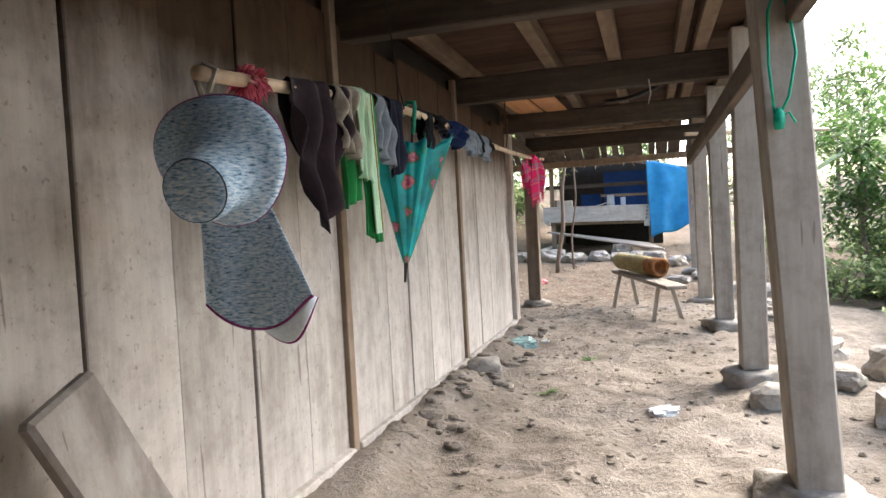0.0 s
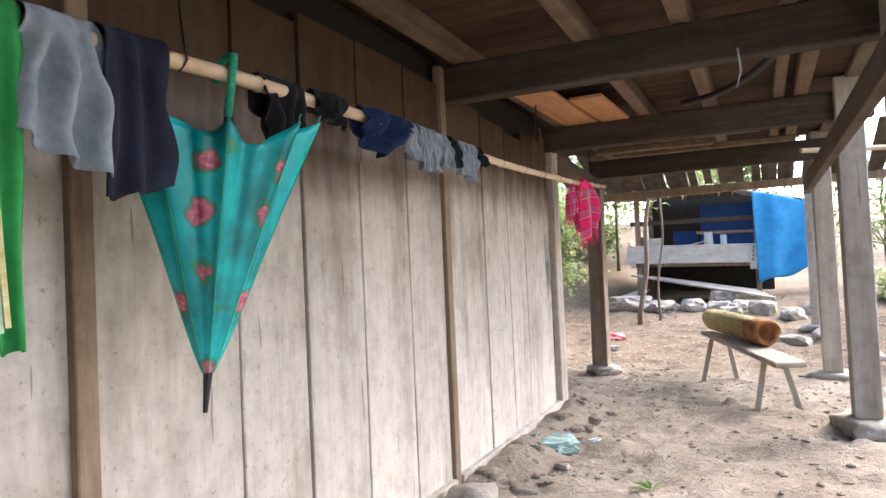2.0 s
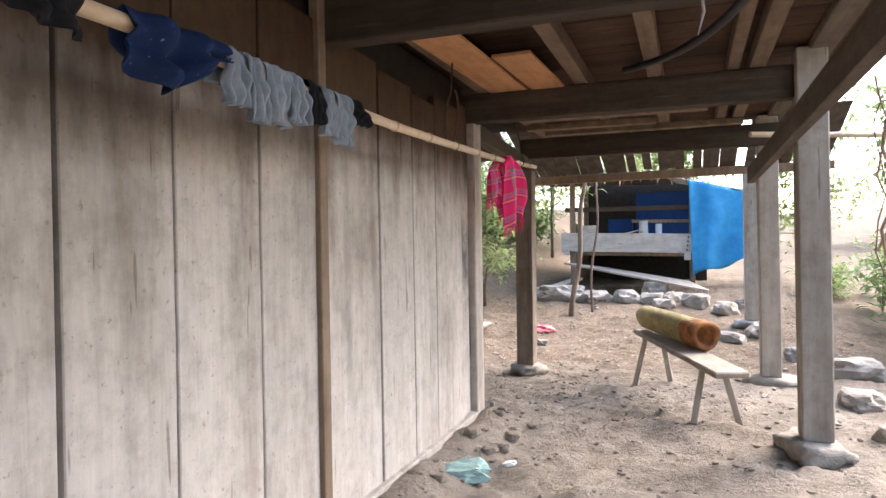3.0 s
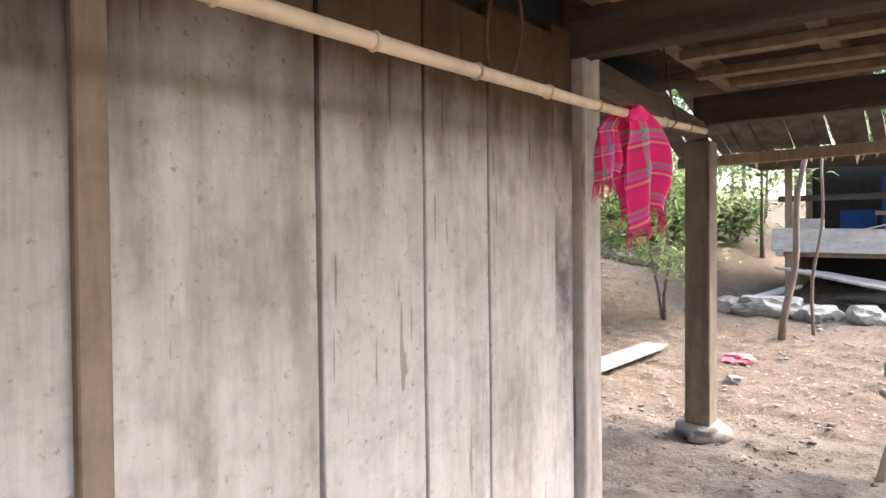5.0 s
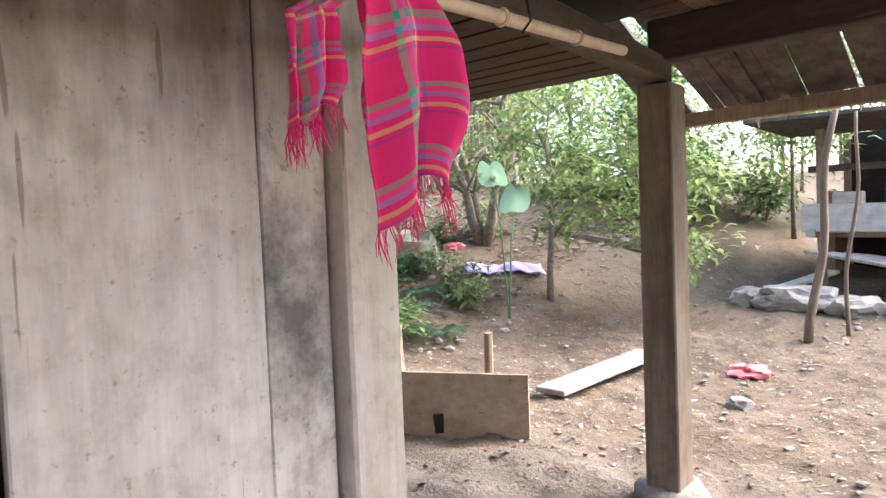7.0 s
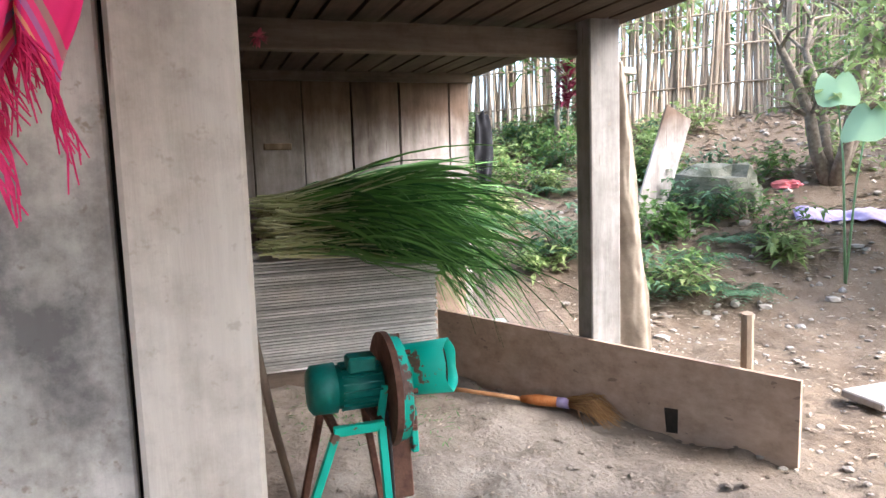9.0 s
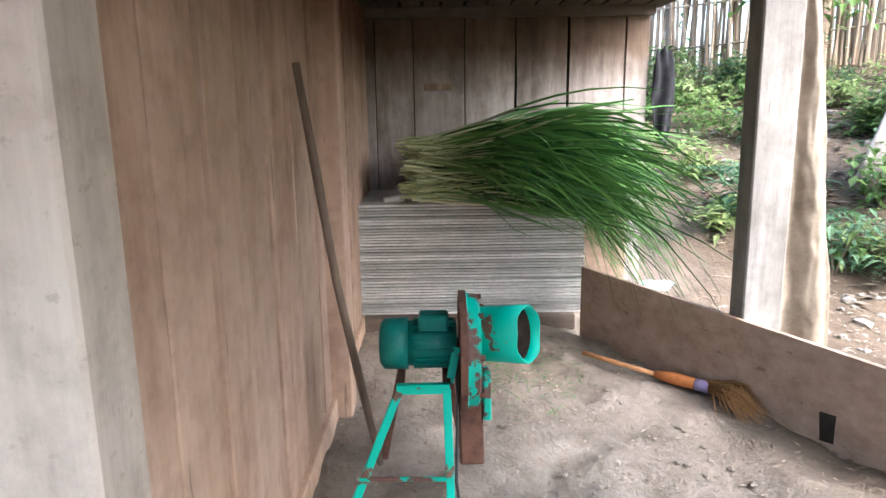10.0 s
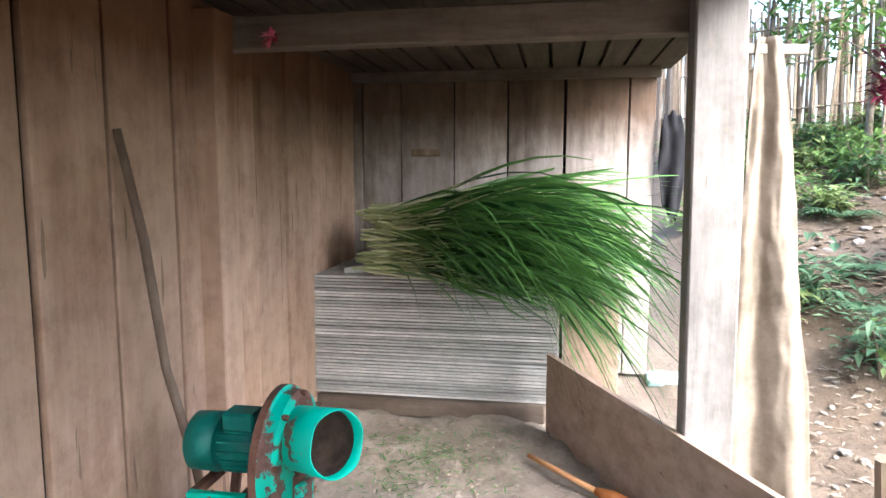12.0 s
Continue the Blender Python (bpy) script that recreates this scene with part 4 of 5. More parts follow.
for k, (a, b, d, mt) in enumerate(((4.79, 4.87, 0.12, "grey"), (4.88, 4.95, 0.15, "grey"), (4.97, 5.06, 0.14, "grey"), (5.08, 5.16, 0.12, "grey"), (5.2, 5.26, 0.1, "black"), (5.27, 5.36, 0.13, "grey"), (5.37, 5.46, 0.15, "grey"), (5.47, 5.57, 0.06, "black"))):
    bunch("sock", "grey sock drying on the bamboo pole" if mt == "grey" else "black sock drying on the bamboo pole", a, b, d, mt, 20 + k, cat="sock", amp=0.016)


def ribbon():
    o = pole_at(2.42)
    e = thing("ribbon", "frayed pinkish red ribbon tied round the pole", "ribbon", o)
    r = random.Random(5)
    bm = bmesh.new()
    for _ in range(320):
        a = r.uniform(0, 6.28)
        p = Vector((0.024 * math.cos(a), r.uniform(-0.04, 0.04), 0.024 * math.sin(a)))
        add_leaf(bm, p, Vector((math.cos(a) + r.uniform(-0.4, 0.4), r.uniform(-0.8, 0.8), math.sin(a) - 0.3)), r.uniform(0.02, 0.045), 0.016, droop=0.5)
    tagged(part("frayed_tuft", bm, "ribbon", e), kind="stuff")


ribbon()


def umbrella():
    o = pole_at(3.87)
    e = thing("umbrella", "folded teal umbrella with pink flowers hung by its handle", "umbrella", o)
    rel = lambda x, y, z: Vector((x, y, z)) - o
    top, bot = rel(0.34, 3.83, 1.6), rel(0.284, 3.806, 1.03)
    d = (bot - top).normalized()
    part("handle", tube([rel(0.345, 3.84, 1.67), rel(0.36, 3.85, 1.8), rel(0.355, 3.86, 1.83), rel(0.32, 3.87, 1.838), rel(0.29, 3.87, 1.81), rel(0.285, 3.87, 1.77)], 0.011, 10), "rope", e, "green crook handle", True)
    part("shaft", tube([rel(0.345, 3.84, 1.7), top, bot], 0.006, 8), "rubber", e)
    part("ferrule", tube([bot, bot + d * 0.06, bot + d * 0.1], [0.012, 0.008, 0.006], 8), "rubber", e, "dark pointed ferrule")
    wide, deep = Vector((0.66, 0.75, 0)), Vector((0.75, -0.66, 0))

    def skin(u, v):
        a = 2 * math.pi * u
        f = (1 - v) ** 0.92
        fold = abs(math.sin(4 * a)) ** 0.7
        pleat = 1 - 0.3 * fold * (0.35 + 0.65 * (1 - v)) + 0.07 * math.sin(16 * a + 2 + 3 * v) * (1 - v)
        rim = -0.045 * fold * (1 - v) ** 4 + 0.02 * math.sin(3 * a + 1) * (1 - v) ** 2
        return top.lerp(bot, v) + wide * math.cos(a) * (0.22 * f + 0.014) * pleat + deep * math.sin(a) * (0.12 * f + 0.013) * pleat + Vector((0, 0, 0.05 * (1 - v) + rim))
    surface("canopy", skin, 128, 26, "teal", e, thick=0.002)
    for k in range(8):
        part("rib", tube([skin(k / 8, v / 10) + Vector((0, 0, 0.018 if v == 0 else 0)) for v in range(11)], 0.0018, 5), "rope", e)
    part("strap", bar(skin(0.93, 0.28) + deep * 0.01, skin(0.97, 0.5) + deep * 0.012, 0.02, 0.004, 0), "white", e, "pale closing strap")


umbrella()


def plaid_scarf():
    y0 = 7.78
    o = pole_at(y0)
    e = thing("plaid_scarf", "bright pink plaid scarf with fringe tied over the pole", "scarf", o)
    r = random.Random(12)
    for k, (dy, w, L, dx) in enumerate(((-0.12, 0.1, 0.27, -0.05), (0.03, 0.17, 0.43, 0.05), (0.09, 0.12, 0.36, -0.03))):
        def sheet(u, v, dy=dy, w=w, L=L, dx=dx, k=k):
            a = min(1.0, v * 5) * math.pi / 2
            wid = w * (0.62 + 0.38 * smooth01(0, 0.35, v)) * (1 - 0.35 * smooth01(0.6, 1, v)) * (1 + 0.25 * noise.noise(Vector((k * 3.7, v * 3, 1))))
            L = L * (1 + 0.1 * math.sin(u * 5 + k))
            dy = dy + 0.035 * noise.noise(Vector((v * 2.5, k * 5.1, 2)))
            return Vector((dx * math.sin(a) + 0.028 * math.sin(u * 12 + k * 2 + 2 * v) * min(1, 2 * v) + (u - 0.5) * wid * 0.6, dy * min(1, v * 4) + (u - 0.5) * wid * 0.8, 0.03 * math.cos(a) - v * L + 0.03 * math.sin(u * 3.1) * v))
        ob = surface("fold", sheet, 20, 24, "plaid", e, thick=0.003, uv=True)
        bm = bmesh.new()
        for i in range(70):
            p = sheet(i / 69, 1.0)
            q = p + Vector((r.uniform(-0.015, 0.015), r.uniform(-0.012, 0.03), -r.uniform(0.03, 0.08)))
            m = (p + q) / 2 + Vector((r.uniform(-0.006, 0.006), r.uniform(-0.008, 0.008), 0))
            add_tube(bm, [p, m, q], [0.0014, 0.0013, 0.0007], 4)
        part("fringe", bm, "pink", e, "loose pink fringe threads")
    part("knot", stone(0.02, 0.0, 0.0, 0.035, 0.07, 0.03, 3), "plaid", e, smooth=True)


plaid_scarf()

# ---------------------------------------------------------------- beside the wall
bm = bar((0.14, 1.84, 0.86), (0.34, 2.2, -0.02), 0.22, 0.05, 0.012, (1, 0, 0.2))
tagged(part("leaning_board", bm, "recess"), "thick weathered board leaning on the plank wall", "board")
tagged(part("stake", bar((0.09, 8.1, -0.05), (0.085, 8.1, 0.16), 0.03, 0.03), "post"), "short wooden stake at the wall corner", "stake")
r2 = random.Random(8)
for k in range(80):
    y = r2.uniform(3.9, 8.1)
    x = r2.uniform(0.08, 0.42)
    s = 0.012 + 0.045 * r2.random() ** 2
    tagged(part("clod", stone(x, y, height(x, y) + s * 0.05, s * 1.3, s, s * 0.6, k + 40, k), "earth", smooth=True), "lump of dry brown earth at the wall foot", "clod", group="earth clods")
tagged(part("stone", stone(0.2, 5.6, 0.1, 0.13, 0.1, 0.08, 91, 0.4), "stone", smooth=True), "grey-brown stone at the wall foot", "stone")
for k, (x, y, a, b, c) in enumerate(((2.2, 5.05, 0.2, 0.13, 0.11), (2.75, 4.75, 0.22, 0.16, 0.12), (2.6, 5.6, 0.17, 0.14, 0.1), (2.7, 6.6, 0.25, 0.18, 0.1), (2.75, 7.4, 0.22, 0.16, 0.1), (2.8, 8.4, 0.24, 0.2, 0.09), (2.7, 9.4, 0.2, 0.15, 0.1), (2.9, 10.6, 0.24, 0.2, 0.12), (3.1, 4.1, 0.24, 0.18, 0.14), (3.1, 6.0, 0.2, 0.2, 0.14), (2.6, 11.6, 0.16, 0.13, 0.1), (2.7, 3.6, 0.16, 0.12, 0.08))):
    tagged(part("stone", stone(x, y, height(x, y) + c * 0.3, a, b, c, k + 60, k * 1.3), "stone"), "pale rough stone edging the veranda", "stone", group="edging stones")


def litter(name, label, area, n, mat, seed, smin, smax):
    r = random.Random(seed)
    bm = bmesh.new()
    for _ in range(n):
        x, y = r.uniform(area[0], area[1]), r.uniform(area[2], area[3])
        a = r.uniform(0, 6.28)
        add_leaf(bm, Vector((x, y, height(x, y) + 0.006)), Vector((math.cos(a), math.sin(a), r.uniform(0, 0.15))), r.uniform(smin, smax), r.uniform(smin, smax) * 0.4, droop=0.0)
    tagged(part(name, bm, mat), label, "litter", kind="stuff")


litter("leaf_litter", "dry leaves and straw scattered on the yard", (-4.2, 3.2, 10.5, 17.5), 7000, "litter", 3, 0.02, 0.08)
litter("chaff", "pale wood chips and straw on the trodden earth", (-3.3, 1.2, 8.1, 10.3), 900, "litter", 4, 0.012, 0.045)
litter("chaff_veranda", "bits of straw on the veranda earth", (0.3, 2.6, 1.5, 9.5), 420, "litter", 5, 0.012, 0.05)
litter("bank_litter", "dry leaves on the bank", (-9.5, -3.5, 10.8, 18), 6000, "litter", 6, 0.05, 0.16)


def lumps(name, label, area, n, mat, seed, smin, smax):
    """Small stones and crumbs of earth, too many to count."""
    r = random.Random(seed)
    src = bmesh.new()
    bmesh.ops.create_icosphere(src, subdivisions=1, radius=1.0)
    src.verts.ensure_lookup_table()
    ball = [v.co.copy() for v in src.verts]
    tris = [[v.index for v in f.verts] for f in src.faces]
    src.free()
    vs, fs = [], []
    for _ in range(n):
        x, y = r.uniform(area[0], area[1]), r.uniform(area[2], area[3])
        k = smin + (smax - smin) * r.random() ** 3
        z, a = height(x, y), r.uniform(0, 6.28)
        ca, sa, fx, fz = math.cos(a), math.sin(a), r.uniform(0.8, 1.7), r.uniform(0.4, 0.8)
        base = len(vs)
        for c in ball:
            g = k * r.uniform(0.75, 1.15)
            px, py = c.x * g * fx, c.y * g
            vs.append((x + px * ca - py * sa, y + px * sa + py * ca, z + (c.z * fz + 0.2) * g))
        fs += [[base + i for i in f] for f in tris]
    me = bpy.data.meshes.new(name)
    me.from_pydata(vs, [], fs)
    me.materials.append(M[mat])
    tagged(new(name, me), label, "stones", kind="stuff")


lumps("earth_crumbs", "crumbs of dry earth on the veranda", (0.1, 2.6, 1.8, 10.2), 1500, "earth", 61, 0.004, 0.024)
lumps("recess_crumbs", "crumbs of earth in the recess", (-3.3, 0.6, 8.1, 10.6), 900, "earth", 62, 0.004, 0.02)
lumps("yard_pebbles", "small pale stones and chips on the yard", (-4, 3.3, 10.4, 16.5), 2200, "stone", 63, 0.005, 0.03)
lumps("bank_pebbles", "small stones on the bank", (-8, -3, 11, 17.5), 900, "stone", 64, 0.01, 0.06)
for nm, lab, mat, p, s in (("paper_scrap", "crumpled white paper scrap on the earth", "paper", (1.5, 4.85), 0.06), ("paper_scrap", "small white scrap on the earth", "paper", (0.43, 7.25), 0.03), ("plastic_bag", "crushed pink plastic bag on the yard", "pink_bag", (-0.5, 12.75), 0.11), ("plastic_bag", "crumpled red and white bag on the bank", "pink_bag", (-5.0, 14.4), 0.1), ("plastic_bag", "pale teal plastic bag in a hole by the wall", "teal_bag", (0.25, 6.95), 0.09)):
    z = height(*p)
    b = stone(0, 0, 0, s * 1.5, s, s * 0.55, 17 + s * 10, 0.5)
    for v in b.verts:
        v.co += v.co.normalized() * s * 0.5 * noise.noise(v.co * (3.0 / s) + Vector((s * 50, 0, 0)))
        v.co += Vector((p[0], p[1], z + s * 0.25))
    tagged(part(nm, b, mat), lab, "litter")
r3 = random.Random(2)
for x, y in ((0.72, 5.2), (0.95, 6.3)):
    bm = bmesh.new()
    for _ in range(7):
        a = r3.uniform(0, 6.28)
        add_leaf(bm, Vector((x, y, height(x, y) + 0.01)), Vector((math.cos(a), math.sin(a), 0.25)), 0.12, 0.035, droop=0.1)
    tagged(part("torn_leaf", bm, "leaf"), "torn green leaf lying on the earth", "leaf")

# ---------------------------------------------------------------- under the upper floor
e = thing("stored_board", "fresh orange-brown boards laid over the beams", "board", (0.45, 7.3, 2.3))
part("board", bar((-0.2, -0.75, 0.075), (-0.15, 0.68, 0.075), 0.25, 0.022), "orange", e)
part("board", bar((0.1, -0.35, 0.05), (0.12, 0.7, 0.075), 0.22, 0.022), "orange", e)
tagged(part("wire_loop", tube([(0.17 + 0.02 * math.cos(a), 7.05 + 0.1 * math.sin(a), 2.05 + 0.16 * math.cos(a)) for a in (k * 6.28 / 20 for k in range(19))] + [(0.18, 7.05, 2.38)], 0.006, 6), "rust"), "rusty wire loop hanging by the pole", "wire")
tagged(part("hose", tube([(1.1 + 0.75 * math.sin(k / 12), 7.6 - 1.5 * k / 12 * 0.8, 2.36 - 0.06 * math.sin(3.14 * k / 12)) for k in range(13)], 0.022, 8), "rubber", smooth=True), "black rubber hose tucked under the floor", "hose")
for x, y in ((1.5, 5.85),):
    tagged(part("spider_web", tube([(x, y, 2.2), (x + 0.01, y + 0.01, 2.1), (x - 0.01, y, 2.02)], [0.004, 0.006, 0.002], 5), "sheet"), "dusty cobweb shred hanging from a beam", "cobweb", group="cobwebs")
e = thing("eave", "dark low eave with rough tile ends beyond the veranda", "roof", (0, 0, 0))
part("rafter", bar((-0.7, 11.45, 2.06), (2.9, 11.45, 2.1), 0.08, 0.09), "batten", e)
bm = bmesh.new()
for k in range(40):
    x = -0.7 + 0.09 * k
    if r3.random() < 0.14:
        continue
    add_bar(bm, (x, 10.35, 2.56 + r3.uniform(-0.01, 0.02)), (x + r3.uniform(-0.02, 0.02), 11.58 + r3.uniform(-0.14, 0.14), 2.13 + r3.uniform(-0.03, 0.03)), 0.092, 0.02, 0)
part("tiles", bm, "roof", e)
bm = bmesh.new()
for k in range(46):
    x = -0.7 + 0.078 * k
    add_leaf(bm, Vector((x, 11.5, 2.14)), Vector((r3.uniform(-0.4, 0.4), 0.6, -0.6)), r3.uniform(0.1, 0.2), 0.05)
tagged(part("thatch", bm, "litter", e, "dry thatch ends"), kind="stuff")

for y, x0, x1 in ((8.45, 0.1, 1.35), (8.85, 0.15, 1.6), (9.3, 0.1, 1.2), (9.65, 0.2, 1.9)):
    tagged(part("spare_lath", bar((x0, y, 2.345), (x1, y + 0.06, 2.345), 0.09, 0.05, 0.004), "joist"), "short pale lath fixed under the floor joists", "lath", group="floor laths")
bm = bmesh.new()
for _ in range(40):
    a = r3.uniform(0, 6.28)
    add_leaf(bm, Vector((-2.29, 8.3, 2.06)), Vector((0.5, math.cos(a), math.sin(a))), r3.uniform(0.03, 0.06), 0.015)
tagged(part("red_tuft", bm, "ribbon"), "small red tuft tied on the tie beam", "ribbon")
# ---------------------------------------------------------------- bench and log
p, q = Vector((1.06, 9.98, 0.47)), Vector((1.72, 8.3, 0.4))
e = thing("bench", "narrow rough wooden bench on splayed legs", "bench", (1.4, 9.1, 0))
o = Vector((1.4, 9.1, 0))
part("seat", bar(p - o, q - o, 0.24, 0.045, 0.01), "post", e)
dv = (q - p).normalized()
sv = Vector((-dv.y, dv.x, 0))
for f in (0.12, 0.82):
    for sg in (-1, 1):
        a = p.lerp(q, f) + sv * 0.07 * sg
        b = a + sv * 0.1 * sg + dv * (0.06 if f > 0.5 else -0.06)
        b.z = height(b.x, b.y) - 0.01
        part("leg", bar(a - o, b - o, 0.05, 0.045), "post", e)
p, q = Vector((1.07, 9.93, 0.615)), Vector((1.56, 8.98, 0.575))
e = thing("log", "pale hollow log with reddish brown cut end lying on the bench", "log", p)
n = 24
bm = bmesh.new()
prof = [(0.0, 0.085), (0.0, 0.105), (0.5, 0.112), (1.0, 0.115), (1.0, 0.09), (0.9, 0.07), (0.88, 0.0)]
dv = q - p
s1 = dv.cross(Vector((0, 0, 1))).normalized()
s2 = s1.cross(dv).normalized()
rings = [[bm.verts.new(dv * f + (s1 * math.cos(a) + s2 * math.sin(a)) * rr * (1 + 0.05 * math.sin(3 * a))) for a in (2 * math.pi * k / n for k in range(n))] for f, rr in prof[:4]]
for a, b in zip(rings, rings[1:]):
    for k in range(n):
        bm.faces.new((a[k], a[(k + 1) % n], b[(k + 1) % n], b[k]))
bm.faces.new(rings[0])
part("bark", bm, "log_bark", e, smooth=True)
bm = bmesh.new()
rings = [[bm.verts.new(dv * f + (s1 * math.cos(a) + s2 * math.sin(a)) * rr * (1 + 0.05 * math.sin(3 * a) + 0.12 * noise.noise(Vector((math.cos(a) * 2, math.sin(a) * 2, f * 9))))) for a in (2 * math.pi * k / n for k in range(n))] for f, rr in ((0.8, 0.117), (1.0, 0.119), (1.04, 0.1), (1.0, 0.075), (0.9, 0.05), (0.88, 0.002))]
for a, b in zip(rings, rings[1:]):
    for k in range(n):
        bm.faces.new((a[k], a[(k + 1) % n], b[(k + 1) % n], b[k]))
part("cut_end", bm, "log_end", e, "rough orange-brown hollow end", True)
# ---------------------------------------------------------------- shed across the yard
def shed():
    e = thing("shed", "open timber shed with pale trough board and blue tarpaulin", "shed", (0.3, 17, 0.3))
    o = Vector((0.3, 17, 0.3))
    R = lambda x, y, z: Vector((x, y, z)) - o
    for x in (-0.75, 1.5):
        part("post", bar(R(x, 16.98, 0.2), R(x, 16.98, 2.5), 0.1, 0.1), "batten", e)
    for x in (-0.75, 1.5):
        part("post", bar(R(x, 18.9, 0.2), R(x, 18.9, 2.6), 0.1, 0.1), "batten", e)
    part("front_board", bar(R(-0.97, 16.88, 1.335), R(1.66, 16.88, 1.265), 0.05, 0.37, 0.008), "pale_x", e, "pale whitish trough board with bolts")
    for k, x in enumerate((1.42, 1.43, 1.44, 1.45)):
        part("bolt", tube([R(x - 0.01, 16.87, 1.15 + 0.08 * k), R(x - 0.01, 16.84, 1.15 + 0.08 * k)], 0.017, 8), "rubber", e)
    part("bracket", bar(R(-0.86, 16.85, 1.08), R(-0.86, 16.85, 1.2), 0.1, 0.1), "pale_x", e)
    part("bracket", bar(R(1.42, 16.85, 0.96), R(1.42, 16.85, 1.1), 0.1, 0.12), "pale_x", e)
    part("floor", bar(R(-0.9, 17.9, 1.1), R(1.6, 17.9, 1.05), 1.9, 0.06), "batten", e)
    # back wall in near-black, the inner shade put into its colour
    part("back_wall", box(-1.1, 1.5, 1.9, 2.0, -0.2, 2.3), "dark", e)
    part("side_wall", box(-1.15, -1.05, 0.8, 1.95, 0.0, 1.4), "batten", e)
    part("rail", bar(R(-0.9, 16.97, 1.98), R(1.5, 16.97, 1.96), 0.05, 0.09), "beam_x", e)
    part("rail", bar(R(0.4, 17.0, 1.72), R(1.5, 17.0, 1.7), 0.05, 0.06), "batten", e)
    # tarpaulin inside the shed, its shade painted into the blue
    part("tarpaulin_inside", box(0.15, 1.22, 0.5, 0.53, 0.95, 2.0), "tarp_shaded", e, "blue tarpaulin inside, painted dark for shade")
    part("tarpaulin_inside", box(-0.45, 0.05, 0.9, 0.93, 0.9, 1.5), "tarp_shaded", e, "blue tarpaulin inside, painted dark for shade")

    def tarp(u, v):
        x = 1.45 + 1.15 * u
        top = 2.46 - 0.3 * u
        bot = 0.68 + 0.32 * u + 0.1 * math.sin(u * 9) * 0.4
        z = top + (bot - top) * v
        return R(x + 0.12 * (0.5 - u) * v, 16.55 + 0.3 * u + 0.07 * math.sin(u * 11 + v * 2) * (0.3 + v) + 0.03 * noise.noise(Vector((u * 5, v * 5, 0))), z)
    surface("tarpaulin", tarp, 30, 24, "tarp", e, "bright blue tarpaulin hanging at the side", 0.006)

    def tarp_top(u, v):
        return R(1.0 + 1.6 * u, 16.55 + 0.3 * u - 0.02 + 1.8 * v, 2.55 - 0.36 * u + 0.05 * v)
    part("roof", bar(R(-1.5, 17.4, 2.62), R(1.4, 17.4, 2.56), 2.4, 0.05), "roof", e, "dark roof over the shed")
    surface("roof_sheet", tarp_top, 8, 6, "iron_roof", e, "pale sheet over the tarpaulin", 0.02)
    part("box", box(-0.95, -0.6, 0.1, 0.35, 1.06, 1.36, 0.01), "pale_x", e, "pale wooden box on the shed floor")
    part("feed_can", tube([R(0.62, 16.98, 1.45), R(0.62, 16.98, 1.72)], [0.09, 0.08], 12), "sheet", e, "dented grey can")
    part("feed_can", tube([R(0.9, 17.0, 1.45), R(0.9, 17.0, 1.66)], [0.06, 0.06], 12), "white", e, "white can")
    part("stick", bar(R(0.2, 16.8, 1.46), R(0.62, 16.85, 1.56), 0.05, 0.02), "pale_x", e)


shed()
for k in range(6):
    y = 15.85 + 0.16 * k
    tagged(part("timber", bar((-0.75 + 0.1 * k, y + 0.2, 0.93 - 0.02 * k), (1.75 - 0.06 * k, y - 0.15, 0.46 + 0.02 * k), 0.15, 0.035), "post"), "long grey plank piled before the shed", "plank", group="piled planks")
for k, (x, y, a, b, c) in enumerate(((-0.75, 15.4, 0.42, 0.25, 0.16), (-0.1, 15.3, 0.3, 0.22, 0.15), (0.45, 15.2, 0.26, 0.2, 0.15), (0.85, 15.1, 0.18, 0.16, 0.13), (1.2, 15.2, 0.22, 0.16, 0.13), (1.05, 14.7, 0.2, 0.16, 0.11), (1.55, 14.9, 0.2, 0.18, 0.15), (1.95, 14.4, 0.2, 0.16, 0.12), (2.3, 13.0, 0.22, 0.16, 0.1), (1.9, 12.6, 0.2, 0.12, 0.09), (2.4, 14.9, 0.24, 0.2, 0.12), (-1.3, 15.6, 0.3, 0.2, 0.12), (-0.35, 12.0, 0.1, 0.08, 0.06), (0.9, 15.9, 0.25, 0.2, 0.2))):
    tagged(part("stone", stone(x, y, height(x, y) + c * 0.35, a, b, c, k + 120, k), "stone"), "pale boulder in the row before the shed", "stone", group="yard stones")
for (x0, y0, x1, z1, rr) in ((-0.29, 14.0, -0.06, 2.35, 0.045), (-0.05, 14.3, 0.1, 2.35, 0.022)):
    z0 = height(x0, y0) - 0.03
    pts = [Vector((x0 + (x1 - x0) * f + 0.03 * math.sin(f * 9 + rr * 90), y0, z0 + (z1 - z0) * f)) for f in (k / 10 for k in range(11))]
    tagged(part("prop_stick", tube(pts, [rr * (1 - 0.03 * k) for k in range(11)], 7), "stick", smooth=True), "thin crooked stick propping the eave", "stick", group="prop sticks")
tagged(part("bamboo_prop", tube([(3.0, 9.2, height(3, 9.2) - 0.02), (3.0, 9.2, 2.6)], [0.03, 0.026], 9), "dry"), "upright bamboo pole at the garden edge", "pole")
tagged(part("bamboo_rail", tube([(1.9, 9.0, 2.12), (3.6, 9.9, 2.13)], 0.022, 8), "bamboo"), "bamboo rod laid across the rail", "pole")
tagged(part("ground_plank", bar((-1.58, 11.35, height(-1.58, 11.35) + 0.04), (-1.45, 12.95, height(-1.45, 12.95) + 0.07), 0.28, 0.045, 0.008), "recess"), "pale plank lying on the yard earth", "plank")
